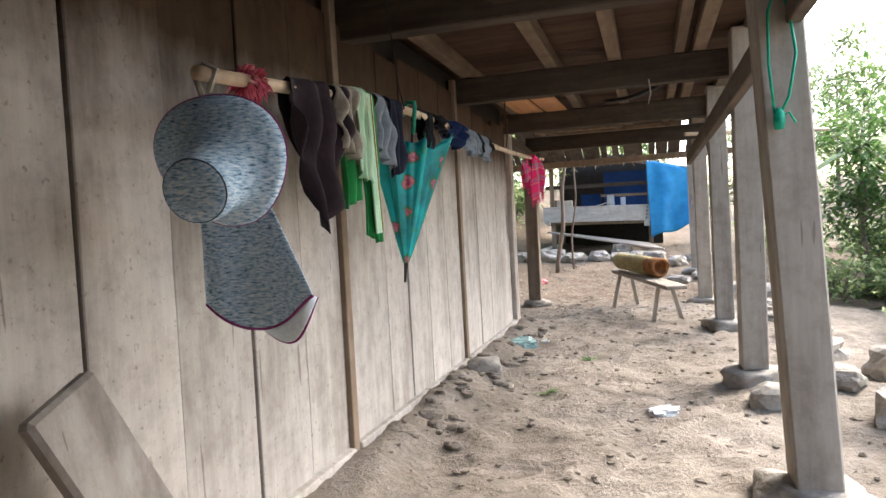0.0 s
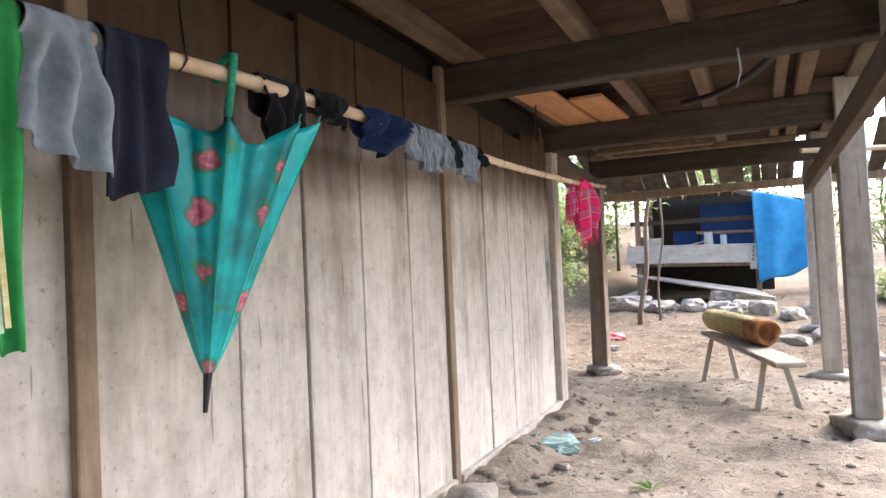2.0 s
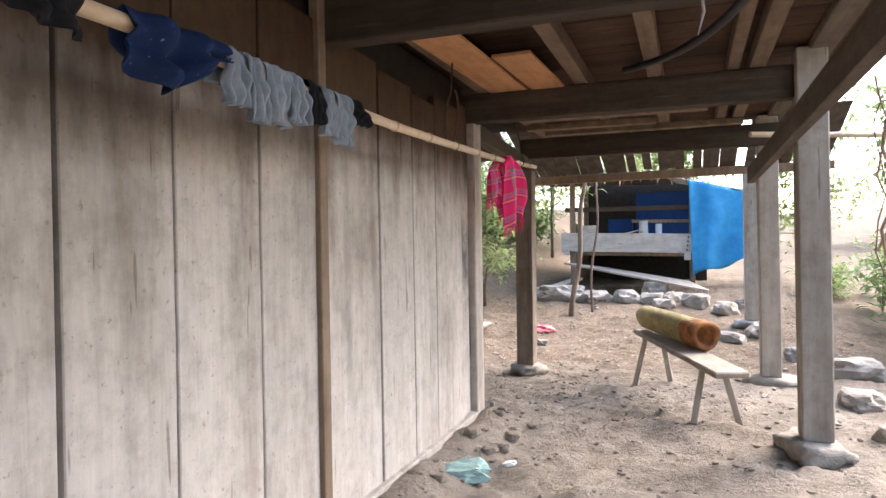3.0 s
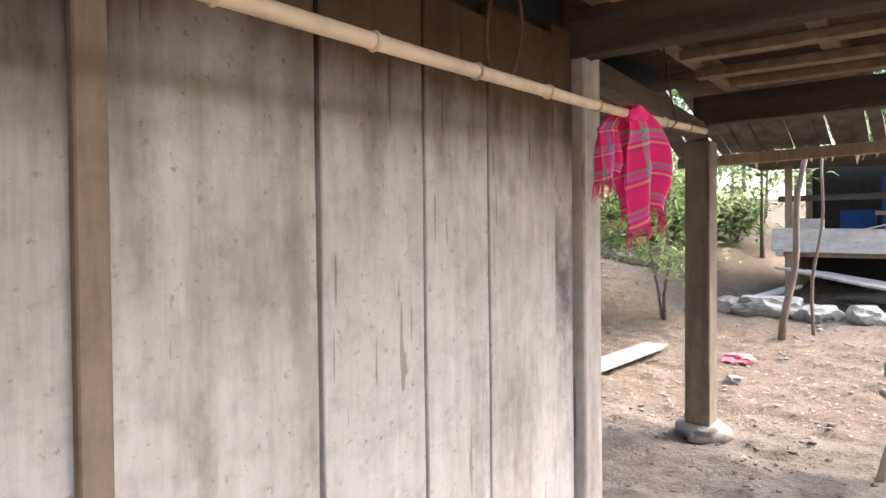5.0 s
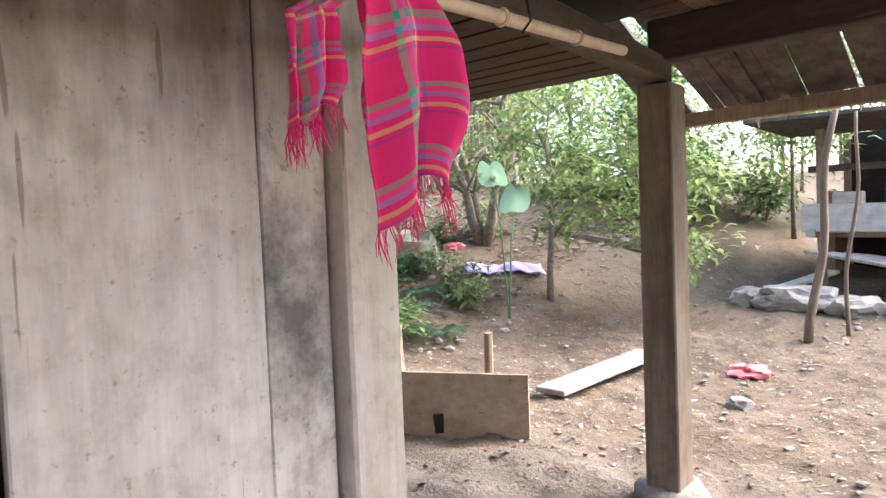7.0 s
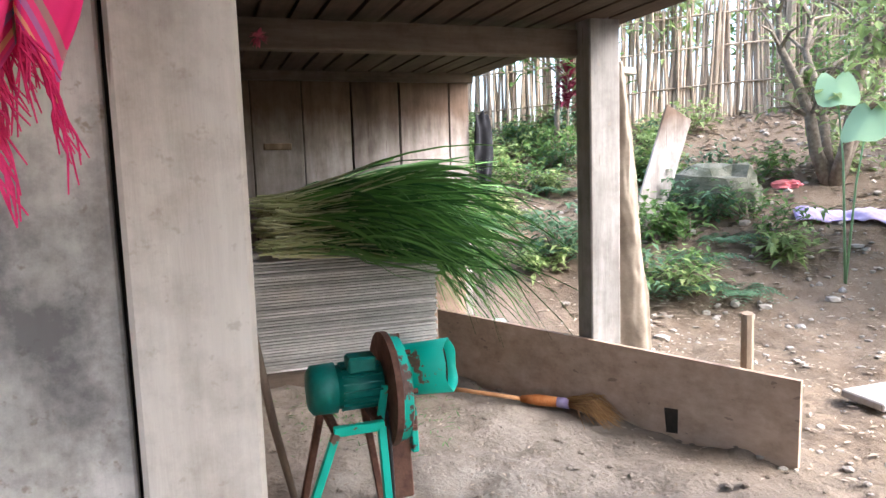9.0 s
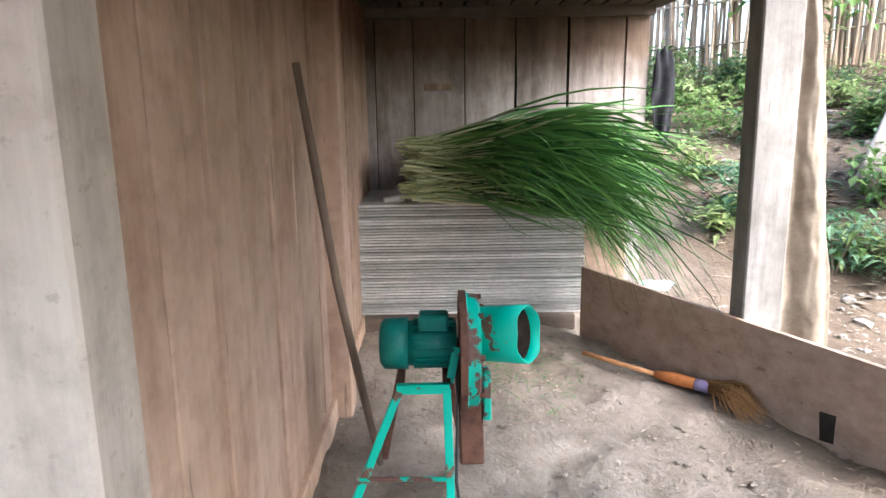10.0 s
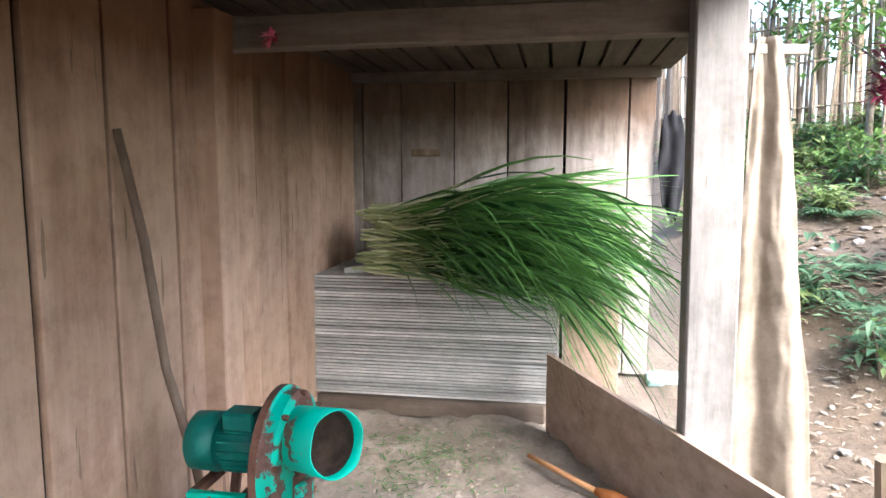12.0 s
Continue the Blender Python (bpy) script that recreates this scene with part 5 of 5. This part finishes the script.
tagged(part("ground_plank", bar((-1.1, 16.2, height(-1.1, 16.2) + 0.05), (-0.75, 17.6, height(-0.75, 17.6) + 0.12), 0.2, 0.05, 0.008), "pale_x"), "grey plank lying by the shed", "plank")

# ---------------------------------------------------------------- recess: stacked sheets and grass
e = thing("sheet_stack", "stack of thin grey cement roofing sheets on a timber", "sheets", (-3.885, 8.77, 0))
part("base_timber", bar((0.43, -0.72, 0.05), (0.43, 0.7, 0.05), 0.12, 0.11, 0.01), "beam_y", e, "dark timber under the sheets")
part("base_timber", bar((-0.3, -0.72, 0.05), (-0.3, 0.7, 0.05), 0.12, 0.11, 0.01), "beam_y", e, "dark timber under the sheets")
r4 = random.Random(6)
N = 38
sheet_mesh = []
for k in range(3):
    bm = bmesh.new()
    nx = 40
    lo, hi = [], []
    for j in (0, 1):
        for i in range(nx + 1):
            x = -0.445 + 0.89 * i / nx
            y = (-0.755 if j == 0 else 0.755) + 0.004 * r4.uniform(-1, 1)
            lo.append(bm.verts.new((x, y, 0.0)))
            hi.append(bm.verts.new((x, y, 0.0125)))
    m1 = nx + 1
    for i in range(nx):
        bm.faces.new((hi[i], hi[i + 1], hi[m1 + i + 1], hi[m1 + i]))
        bm.faces.new((lo[i], lo[m1 + i], lo[m1 + i + 1], lo[i + 1]))
        bm.faces.new((lo[i], lo[i + 1], hi[i + 1], hi[i]))
        bm.faces.new((lo[m1 + i], hi[m1 + i], hi[m1 + i + 1], lo[m1 + i + 1]))
    bm.faces.new((lo[0], hi[0], hi[m1], lo[m1]))
    bm.faces.new((lo[nx], lo[m1 + nx], hi[m1 + nx], hi[nx]))
    me = bpy.data.meshes.new("sheet")
    bmesh.ops.recalc_face_normals(bm, faces=bm.faces[:])
    bm.to_mesh(me)
    bm.free()
    me.materials.append(M["sheet"])
    sheet_mesh.append(me)
for k in range(N):
    ob = new("sheet", sheet_mesh[k % 3])
    ob.parent = e
    ob.location = (r4.uniform(-0.008, 0.008), r4.uniform(-0.008, 0.008) + (0.02 if k > 29 else 0), 0.108 + k * 0.0198)
    ob.rotation_euler = (r4.uniform(-0.002, 0.002), 0, r4.uniform(-0.006, 0.006))


def grass_bundle():
    e = thing("grass_bundle", "large bundle of freshly cut green grass on the sheets", "grass", (-3.72, 8.52, 0.865))
    r = random.Random(14)
    bm, bs = bmesh.new(), bmesh.new()
    for k in range(1900):
        h = r.random()
        y0, z0 = r.uniform(-0.14, 0.3), 0.02 + 0.36 * h
        x0 = r.uniform(-0.32, 0.32) * (1 - 0.4 * h) + 0.05
        L = r.uniform(0.9, 1.8)
        yaw = r.gauss(0.03, 0.38)
        rise = r.gauss(-0.02, 0.1) + 0.1 * h
        w = r.uniform(0.005, 0.011) if k % 3 else r.uniform(0.011, 0.02)
        fall = r.uniform(0.05, 0.5) + (0.45 if r.random() < 0.25 else 0)
        curl = r.gauss(0, 0.3)
        pts = []
        for i in range(8):
            f = i / 7
            pts.append(Vector((x0 + math.sin(yaw) * L * f + curl * f * f, y0 + math.cos(yaw) * L * f * (1 - 0.15 * f * f), z0 + rise * L * f + 0.1 * L * f * (1 - f) - fall * max(0.0, f - 0.4) ** 2 * L * 1.3)))
        for p in pts:
            if p.y < 1.03:
                p.z = max(p.z, 0.015)
        s = Vector((math.cos(r.uniform(0, 3.1)), 0, math.sin(r.uniform(0, 3.1))))
        prev = None
        for i, p in enumerate(pts[1:]):
            f = i / 6
            ww = w * (1 - f * 0.9) * (0.5 + 1.2 * min(1, f * 4))
            row = (bm.verts.new(p - s * ww), bm.verts.new(p + s * ww))
            if prev:
                bm.faces.new((prev[0], prev[1], row[1], row[0]))
            prev = row
        if k % 2 == 0:
            add_tube(bs, [pts[0] + Vector((r.uniform(-0.04, 0.04), r.uniform(-0.12, 0.04), r.uniform(-0.01, 0.05))), pts[1], pts[2], pts[3]], [0.0085, 0.008, 0.006, 0.002], 5)
    bc = bmesh.new()
    for k in range(110):
        # the small sheaf tied in front, its cut ends towards the wall
        a, q = r.uniform(0, 6.28), 0.055 * r.random() ** 0.5
        y0 = r.uniform(-0.02, 0.09)
        p = Vector((0.27 + q * math.cos(a), y0, 0.07 + q * math.sin(a)))
        tie = Vector((0.26 + 0.6 * q * math.cos(a), 0.28, 0.08 + 0.6 * q * math.sin(a)))
        end = Vector((0.22 + r.gauss(0, 0.06), 0.62 + r.uniform(-0.1, 0.1), 0.1 + r.gauss(0, 0.03)))
        add_tube(bc, [p, tie, end], [0.008, 0.007, 0.002], 5)
    tagged(part("sheaf", bc, "stalk_pale", e, "small tied sheaf with pale cut ends"), kind="stuff")
    part("tie", tube([Vector((0.262 + 0.042 * math.cos(a), 0.28, 0.08 + 0.042 * math.sin(a))) for a in (k * 6.28 / 16 for k in range(17))], 0.005, 5), "stalk", e, "twisted straw tie")
    tagged(part("foliage", bm, "grass", e, "long green blades"), kind="stuff")
    tagged(part("straw", bs, "stalk", e, "pale cut stalk ends"), kind="stuff")


grass_bundle()
# added board whose brown stands in for shade on the wall behind
tagged(part("stored_board", bar((-3.93, 9.58, 0.37), (-3.9, 9.93, 0.37), 0.03, 0.74, 0.006), "board"), "added brown board standing in for shade beside the stacked sheets", "board")
tagged(part("corn_cob", tube([(-3.55, 8.2, 0.87), (-3.6, 8.33, 0.88)], [0.02, 0.025], 8), "paper"), "short pale stick end on the sheets", "stick")


def front_board():
    a, b = Vector((-3.29, 9.49, 0)), Vector((-1.21, 10.5, 0))
    m = (a + b) / 2
    bm, prev = bmesh.new(), None
    for i in range(17):
        f = i / 16
        p = a * (1 - f) ** 2 + (m * 2 - (a + b) / 2) * 2 * f * (1 - f) + b * f * f
        d = ((b - a) * 0.4 + (m - a)).normalized()
        nv = Vector((d.y, -d.x, 0)) * 0.014
        row = [bm.verts.new(p + nv * s + Vector((0, 0, z))) for s, z in ((-1, -0.03), (1, -0.03), (1, 0.46 - 0.03 * f), (-1, 0.46 - 0.03 * f))]
        if prev:
            for k in range(4):
                bm.faces.new((prev[k], prev[(k + 1) % 4], row[(k + 1) % 4], row[k]))
        else:
            bm.faces.new(row)
        prev = row
    bm.faces.new(prev)
    bmesh.ops.recalc_face_normals(bm, faces=bm.faces[:])
    e = thing("barrier_board", "wide brown board set on edge along the recess", "board", (0, 0, 0))
    part("board", bm, "board", e)
    f = 0.74
    p = a * (1 - f) ** 2 + (m * 2 - (a + b) / 2) * 2 * f * (1 - f) + b * f * f
    part("notch", bar(p + Vector((-0.03, -0.03, 0.09)), p + Vector((0.06, 0.024, 0.1)), 0.012, 0.13, 0, (0, 0, 1)), "soot", e, "blackened notch at the lower edge")


front_board()
tagged(part("stake", tube([(-1.53, 10.5, 0), (-1.46, 10.42, 0.7)], [0.032, 0.028], 8), "dry"), "short cut bamboo stake behind the board", "stake")


# ---------------------------------------------------------------- grinder
def grinder():
    o = Vector((-1.5, 8.53, 0.14))
    e = thing("grinder", "green electric feed grinder with chipped paint on iron legs", "machine", o)
    # motor with its fan cover
    m = part("motor", tube([(0, -0.09, 0.46), (0, 0.09, 0.46)], [0.085, 0.085], 24), "motor", e, "dark green finned motor", True)
    for k in range(18):
        a = 2 * math.pi * k / 18
        part("fin", bar((0.088 * math.cos(a), -0.07, 0.46 + 0.088 * math.sin(a)), (0.088 * math.cos(a), 0.08, 0.46 + 0.088 * math.sin(a)), 0.006, 0.014, 0, (math.cos(a), 0, math.sin(a))), "motor", m)
    part("fan_cover", tube([(0, -0.2, 0.46), (0, -0.195, 0.46), (0, -0.18, 0.46), (0, -0.09, 0.46)], [0.03, 0.075, 0.095, 0.098], 28), "motor", m, smooth=True)
    part("terminal_box", box(0.0, 0.09, -0.05, 0.06, 0.53, 0.59, 0.008), "motor", m, "terminal box")
    part("shaft", tube([(0, 0.08, 0.46), (0, 0.14, 0.46)], 0.02, 10), "rust", e)
    # disc housing
    part("housing_plate", tube([(0, 0.1, 0.43), (0, 0.125, 0.43)], [0.225, 0.225], 40), "rust", e, "rusty back plate")
    h = part("housing", tube([(0, 0.125, 0.43), (0, 0.13, 0.43), (0, 0.165, 0.43), (0, 0.175, 0.43)], [0.225, 0.215, 0.21, 0.19], 40), "green_worn", e, "chipped green disc housing")
    part("spout", bar((0, 0.135, 0.38), (0.03, 0.145, 0.0), 0.13, 0.09, 0.006, (0, 1, 0)), "rust", e, "rusty discharge chute")
    part("spout_front", bar((0.03, 0.2, 0.36), (0.05, 0.2, 0.18), 0.1, 0.03, 0.006, (0, 1, 0)), "green_worn", e)
    for k in range(8):
        a = 2 * math.pi * k / 8 + 0.2
        part("bolt", tube([(0.2 * math.cos(a), 0.165, 0.43 + 0.2 * math.sin(a)), (0.2 * math.cos(a), 0.185, 0.43 + 0.2 * math.sin(a))], 0.01, 6), "rust", h)
    # inlet pipe, open at its end
    bm = bmesh.new()
    n, rings = 32, []
    p0, p1 = Vector((0.02, 0.17, 0.5)), Vector((0.125, 0.345, 0.53))
    d = (p1 - p0).normalized()
    s = d.cross(Vector((0, 0, 1))).normalized()
    u = s.cross(d)
    for f, rr in ((0, 0.1), (0.5, 0.103), (1.0, 0.106), (1.0, 0.1), (0.8, 0.099)):
        rings.append([bm.verts.new(p0.lerp(p1, f) + (s * math.cos(a) + u * math.sin(a)) * rr + d * (0.004 * math.sin(5 * a) * (f == 1.0))) for a in (2 * math.pi * k / n for k in range(n))])
    for a, b in zip(rings, rings[1:]):
        for k in range(n):
            bm.faces.new((a[k], a[(k + 1) % n], b[(k + 1) % n], b[k]))
    # pipe inside: rust, darkened in colour for the shade of its depth
    part("pipe_back", tube([p0.lerp(p1, 0.0), p0.lerp(p1, 0.02)], 0.096, 32), "rust_shaded", e, "rusty back of the pipe, darkened as shade")
    part("pipe_bore", tube([p0.lerp(p1, 0.82), p0.lerp(p1, 0.3), p0.lerp(p1, 0.28), p0.lerp(p1, 0.02)], [0.0985, 0.097, 0.06, 0.055], 32, False), "rust_shaded", e, "rusty inside of the pipe, darkened as shade", True)
    part("inlet_pipe", bm, "green_metal", e, "bright green pipe with rusted rim", True)
    part("pipe_flange", tube([p0 - d * 0.01, p0 + d * 0.006], [0.112, 0.112], 32), "rust", e)
    # stand
    part("front_bar", bar((0.16, -0.13, 0.345), (0.16, 0.06, 0.345), 0.03, 0.035, 0.003), "green_metal", e)
    part("back_bar", bar((-0.16, -0.13, 0.345), (-0.16, 0.06, 0.345), 0.03, 0.035, 0.003), "green_metal", e)
    part("side_bar", bar((0.16, -0.12, 0.345), (-0.16, -0.12, 0.345), 0.03, 0.03, 0.003), "rust", e)
    part("side_bar", bar((0.16, 0.05, 0.345), (-0.16, 0.05, 0.345), 0.03, 0.03, 0.003), "rust", e)
    for x, y, dx, dy in ((0.16, -0.12, 0.05, -0.2), (0.16, 0.05, 0.07, 0.01), (-0.16, -0.12, -0.06, -0.1), (-0.16, 0.05, -0.06, 0.08)):
        part("leg", bar((x, y, 0.34), (x + dx, y + dy, -0.15), 0.03, 0.03, 0.003, (0, 1, 0)), "green_metal" if x > 0 else "rust", e)
    part("brace", bar((0.205, -0.27, 0.02), (0.215, 0.06, 0.02), 0.012, 0.012, 0), "green_worn", e)
    part("motor_strut", bar((0.1, 0.06, 0.34), (0.08, 0.09, 0.47), 0.03, 0.012, 0.002), "green_metal", e)
    part("cable", tube([(0.05, 0.08, 0.46), (0.13, 0.09, 0.3), (0.2, 0.08, 0.0), (0.28, 0.1, -0.12), (0.4, 0.16, -0.128), (0.55, 0.2, -0.128)], 0.006, 6), "rubber", e, "dark power cable", True)


grinder()
tagged(part("pole_stick", tube([(-1.57, 8.06, 1.63), (-1.63, 8.1, 1.25), (-1.63, 8.16, 0.8), (-1.7, 8.22, 0.4), (-1.68, 8.3, 0.0)], [0.014, 0.018, 0.016, 0.018, 0.014], 9), "stick", smooth=True), "crooked brown stick leaning on the plank wall", "stick")


def broom():
    e = thing("broom", "straw broom with orange binding lying on the earth", "broom", (-2.4, 9.8, 0.03))
    o = Vector((-2.4, 9.8, 0.03))
    R = lambda x, y, z: Vector((x, y, z)) - o
    part("handle", tube([R(-2.82, 9.4, 0.05), R(-2.48, 9.73, 0.045)], 0.014, 8), "orange", e, smooth=True)
    part("binding", tube([R(-2.49, 9.72, 0.045), R(-2.42, 9.79, 0.05), R(-2.34, 9.88, 0.05)], [0.02, 0.034, 0.03], 10), "orange_band", e, "orange binding", True)
    part("tie", tube([R(-2.34, 9.88, 0.05), R(-2.29, 9.93, 0.05)], [0.03, 0.032], 10), "lilac", e, "pale pink tie", True)
    r = random.Random(3)
    bm = bmesh.new()
    for _ in range(420):
        a = r.gauss(0, 0.33)
        d = Vector((math.cos(0.75 + a), math.sin(0.75 + a) * 0.9, 0))
        L = r.uniform(0.25, 0.4)
        p = R(-2.3, 9.92, 0.03 + r.uniform(0, 0.05))
        q = p + d * L * 0.6 + Vector((0, 0, r.uniform(0.0, 0.07)))
        t = p + d * L + Vector((0, 0, -0.02))
        add_tube(bm, [p, q, t], [0.003, 0.003, 0.001], 3, False)
    tagged(part("straw", bm, "bristle", e, "spread brown straw bristles"), kind="stuff")


broom()


def burlap():
    e = thing("burlap_sack", "tan burlap sack hung from a peg beside the post", "sack", (-2.5, 10.29, 0))
    part("peg", bar((0.08, -0.2, 1.98), (0.04, 0.2, 1.97), 0.035, 0.04), "post", e, "pale wooden peg")

    def sheet(u, v):
        w = 0.09 + 0.27 * v ** 0.8
        y = 0.02 + (u - 0.25) * w
        n1 = noise.noise(Vector((u * 3.2 + 1.3 * v, v * 1.6, 3)))
        n2 = noise.noise(Vector((u * 3.5 + 2 * v, v * 6, 8)))
        n3 = noise.noise(Vector((u * 8, v * 24, 1)))
        x = 0.08 + 0.08 * u * v + 0.032 * math.sin(u * 10 + 1 + 2.0 * n1) * (0.35 + 0.65 * v) + 0.016 * n2 + 0.007 * n3
        return Vector((x, y + 0.03 * n1 * v + 0.012 * n2, 2.02 - 1.92 * v + (0.05 * n1 + 0.03 * n2) * v))
    surface("sacking", sheet, 44, 80, "burlap", e, thick=0.006)


burlap()
tagged(part("leaning_plank", bar((-5.05, 12.9, 1.95), (-4.95, 12.38, height(-4.95, 12.38) - 0.02), 0.42, 0.03, 0.006, (1, 0.2, 0)), "recess"), "pale wide plank leaning on the bank", "plank")
tagged(part("rock", stone(-5.1, 13.5, height(-5.1, 13.5) + 0.05, 0.42, 0.34, 0.42, 79, 0.6), "moss"), "grey mossy rock on the bank", "rock")
bm = stone(0, 0, 0, 0.09, 0.14, 0.05, 7)
for v in bm.verts:
    v.co += Vector((-4.26, 10.3, 0.05))
def rag(u, v):
    w = 0.05 + 0.13 * math.sin(math.pi * min(1.0, 0.15 + 0.75 * v))
    n1 = noise.noise(Vector((u * 3, v * 3, 4)))
    return Vector((-4.31 + 0.03 * math.sin(u * 9 + 3 * v) * v + 0.03 * n1, 10.27 + (u - 0.4) * w + 0.03 * n1 * v, 1.88 - (0.62 + 0.12 * u) * v + 0.04 * n1))


tagged(surface("black_cloth", rag, 14, 22, "black"), "black cloth hanging at the wall end", "cloth")
tagged(part("plastic_bag", bm, "teal_bag"), "pale teal plastic bag behind the grass", "litter")


def lilac_cloth():
    def f(u, v):
        x, y = -4.4 + 0.72 * u + 0.2 * v, 13.85 + 0.8 * u - 0.16 * v + 0.06 * math.sin(u * 5)
        return Vector((x, y, height(x, y) + 0.05 + 0.04 * math.sin(u * 13) * math.sin(v * 3) + 0.04 * noise.noise(Vector((u * 6, v * 4, 0)))))
    ob = surface("lilac_sheet", f, 30, 10, "lilac")
    tagged(ob, "crumpled lilac cloth spread on the bank", "cloth")


lilac_cloth()
tagged(part("ground_plank", bar((-4.6, 15.9, height(-4.6, 15.9) + 0.04), (-2.6, 16.4, height(-2.6, 16.4) + 0.05), 0.1, 0.08), "stick"), "grey branch lying across the bank", "branch")


# ---------------------------------------------------------------- bamboo fence on the bank
def fence():
    e = thing("bamboo_fence", "tall fence of split upright bamboo canes", "fence", (0, 0, 0))
    r = random.Random(22)
    a, b = Vector((-10.6, 10.2, 0)), Vector((-6.6, 18.5, 0))
    n = 280
    bm = tube([(0, 0, 0), (0.006, 0.004, 0.7), (0, 0.008, 1.4), (0.01, 0, 2.1)], [0.02, 0.019, 0.017, 0.014], 6)
    me = bpy.data.meshes.new("cane")
    bm.to_mesh(me)
    bm.free()
    me.materials.append(M["dry"])
    for k in range(n):
        p = a.lerp(b, k / (n - 1))
        ob = new("cane", me)
        ob.parent = e
        ob.location = (p.x + r.uniform(-0.03, 0.03), p.y, height(p.x, p.y) - 0.1)
        ob.rotation_euler = (r.uniform(-0.06, 0.06), r.uniform(-0.06, 0.06), r.uniform(0, 6))
        ob.scale = (1.3, 1.3, r.uniform(0.8, 1.05))
    for h in (0.5, 1.1, 1.6):
        part("rail", tube([Vector((p.x + 0.04, p.y, height(p.x, p.y) + h)) for p in (a.lerp(b, k / 12) for k in range(13))], 0.018, 6), "dry", e)
    for k in (0.12, 0.45, 0.8):
        p = a.lerp(b, k)
        part("post", tube([(p.x + 0.08, p.y, height(p.x, p.y) - 0.1), (p.x + 0.08, p.y, height(p.x, p.y) + 2.2)], 0.07, 8), "dry", e)


fence()


def taro(x, y, seed):
    r = random.Random(seed)
    z0 = height(x, y)
    e = thing("taro_plant", "taro plant with two large pale heart-shaped leaves", "plant", (x, y, z0 - 0.02))
    for dx, dy, h, turn in ((-0.3, 0.15, 2.12 - z0, -0.7), (0.15, 0.0, 1.8 - z0, -1.2)):
        part("stem", tube([(0, 0, 0), (dx * 0.4, dy * 0.4, h * 0.6), (dx, dy, h)], [0.012, 0.009, 0.006], 6), "taro", e, smooth=True)
        bm = bmesh.new()
        c, q = math.cos(turn), math.sin(turn)
        mid = bm.verts.new((dx, dy, h))
        ring = []
        for k in range(20):
            a = 2 * math.pi * k / 20
            rad = 0.2 * (1 + 0.35 * math.cos(a)) * (1 - 0.55 * max(0.0, math.cos(a - math.pi)) ** 8)
            px, py = rad * math.cos(a), rad * math.sin(a) * 0.85
            ring.append(bm.verts.new((dx + px * c - py * q, dy + px * q + py * c, h - 0.95 * px + 0.03 * math.cos(3 * a) - 0.25 * abs(py))))
        for k in range(20):
            bm.faces.new((mid, ring[k], ring[(k + 1) % 20]))
        part("leaf", bm, "taro", e, "broad pale heart-shaped leaf", True)


taro(-3.3, 13.3, 2)


def dry_vines(x, y, seed):
    r = random.Random(seed)
    e = thing("dry_vines", "dry brown vines hanging beside the veranda posts", "vines", (x, y, 0))
    for _ in range(16):
        px, py, sw = r.uniform(-0.14, 0.14), r.uniform(-0.3, 0.3), r.uniform(0, 6)
        lo, hi = r.uniform(0.0, 1.3), r.uniform(2.2, 2.75)
        pts = [(px + 0.05 * math.sin(sw + 1.7 * k), py + 0.05 * math.cos(sw + 1.3 * k), lo + (hi - lo) * k / 7) for k in range(8)]
        part("vine", tube(pts, r.uniform(0.005, 0.013), 5), "dry" if r.random() < 0.6 else "stick", e, smooth=True)


dry_vines(2.75, 8.4, 5)


def cordyline(x, y, seed):
    r = random.Random(seed)
    e = thing("cordyline", "dark red leaved plant on the bank", "plant", (x, y, height(x, y) - 0.02))
    part("stem", tube([(0, 0, 0), (0.02, 0.01, 0.6), (0.0, 0.03, 1.2)], [0.025, 0.02, 0.015], 6), "bark", e)
    bm = bmesh.new()
    for k in range(60):
        a = r.uniform(0, 6.28)
        add_leaf(bm, Vector((0, 0.02, 0.7 + 0.6 * k / 60)), Vector((math.cos(a), math.sin(a), r.uniform(0.2, 1.2))), r.uniform(0.3, 0.5), 0.08, droop=0.6)
    tagged(part("foliage", bm, "red_leaf", e), kind="stuff")


cordyline(-7.6, 13.0, 4)


# ---------------------------------------------------------------- green cord on a post, chaff in the recess
e = thing("green_cord", "thin green nylon cord looped over the post", "cord", (1.95, 3.47, 1.5))
part("loop", tube([(-0.02, 0.0, 0.06), (-0.035, 0.0, 0.25), (-0.03, 0.01, 0.45), (0.0, 0.02, 0.54), (0.04, 0.01, 0.46), (0.06, 0.0, 0.28), (0.03, -0.005, 0.12), (0.0, 0, 0.06)], 0.006, 6), "cord_green", e, smooth=True)
part("knot", tube([(-0.005, 0, 0.08), (-0.005, 0, 0.06), (-0.005, 0, 0.03), (-0.005, 0, 0.0)], [0.008, 0.02, 0.022, 0.016], 8), "cord_green", e, smooth=True)
part("tail", tube([(0.0, 0, 0.05), (0.03, 0, 0.06), (0.05, -0.005, 0.02)], 0.005, 6), "cord_green", e)
bm = bmesh.new()
rc = random.Random(41)
for k in range(420):
    x, y = rc.gauss(-2.75, 0.28), rc.gauss(8.85, 0.22)
    add_leaf(bm, Vector((x, y, height(x, y) + 0.006)), Vector((rc.uniform(-1, 1), rc.uniform(-1, 1), 0.08)), rc.uniform(0.03, 0.09), 0.008, droop=0.1)
tagged(part("chaff", bm, "grass"), "scattered bits of cut grass on the earth", "grass", kind="stuff")
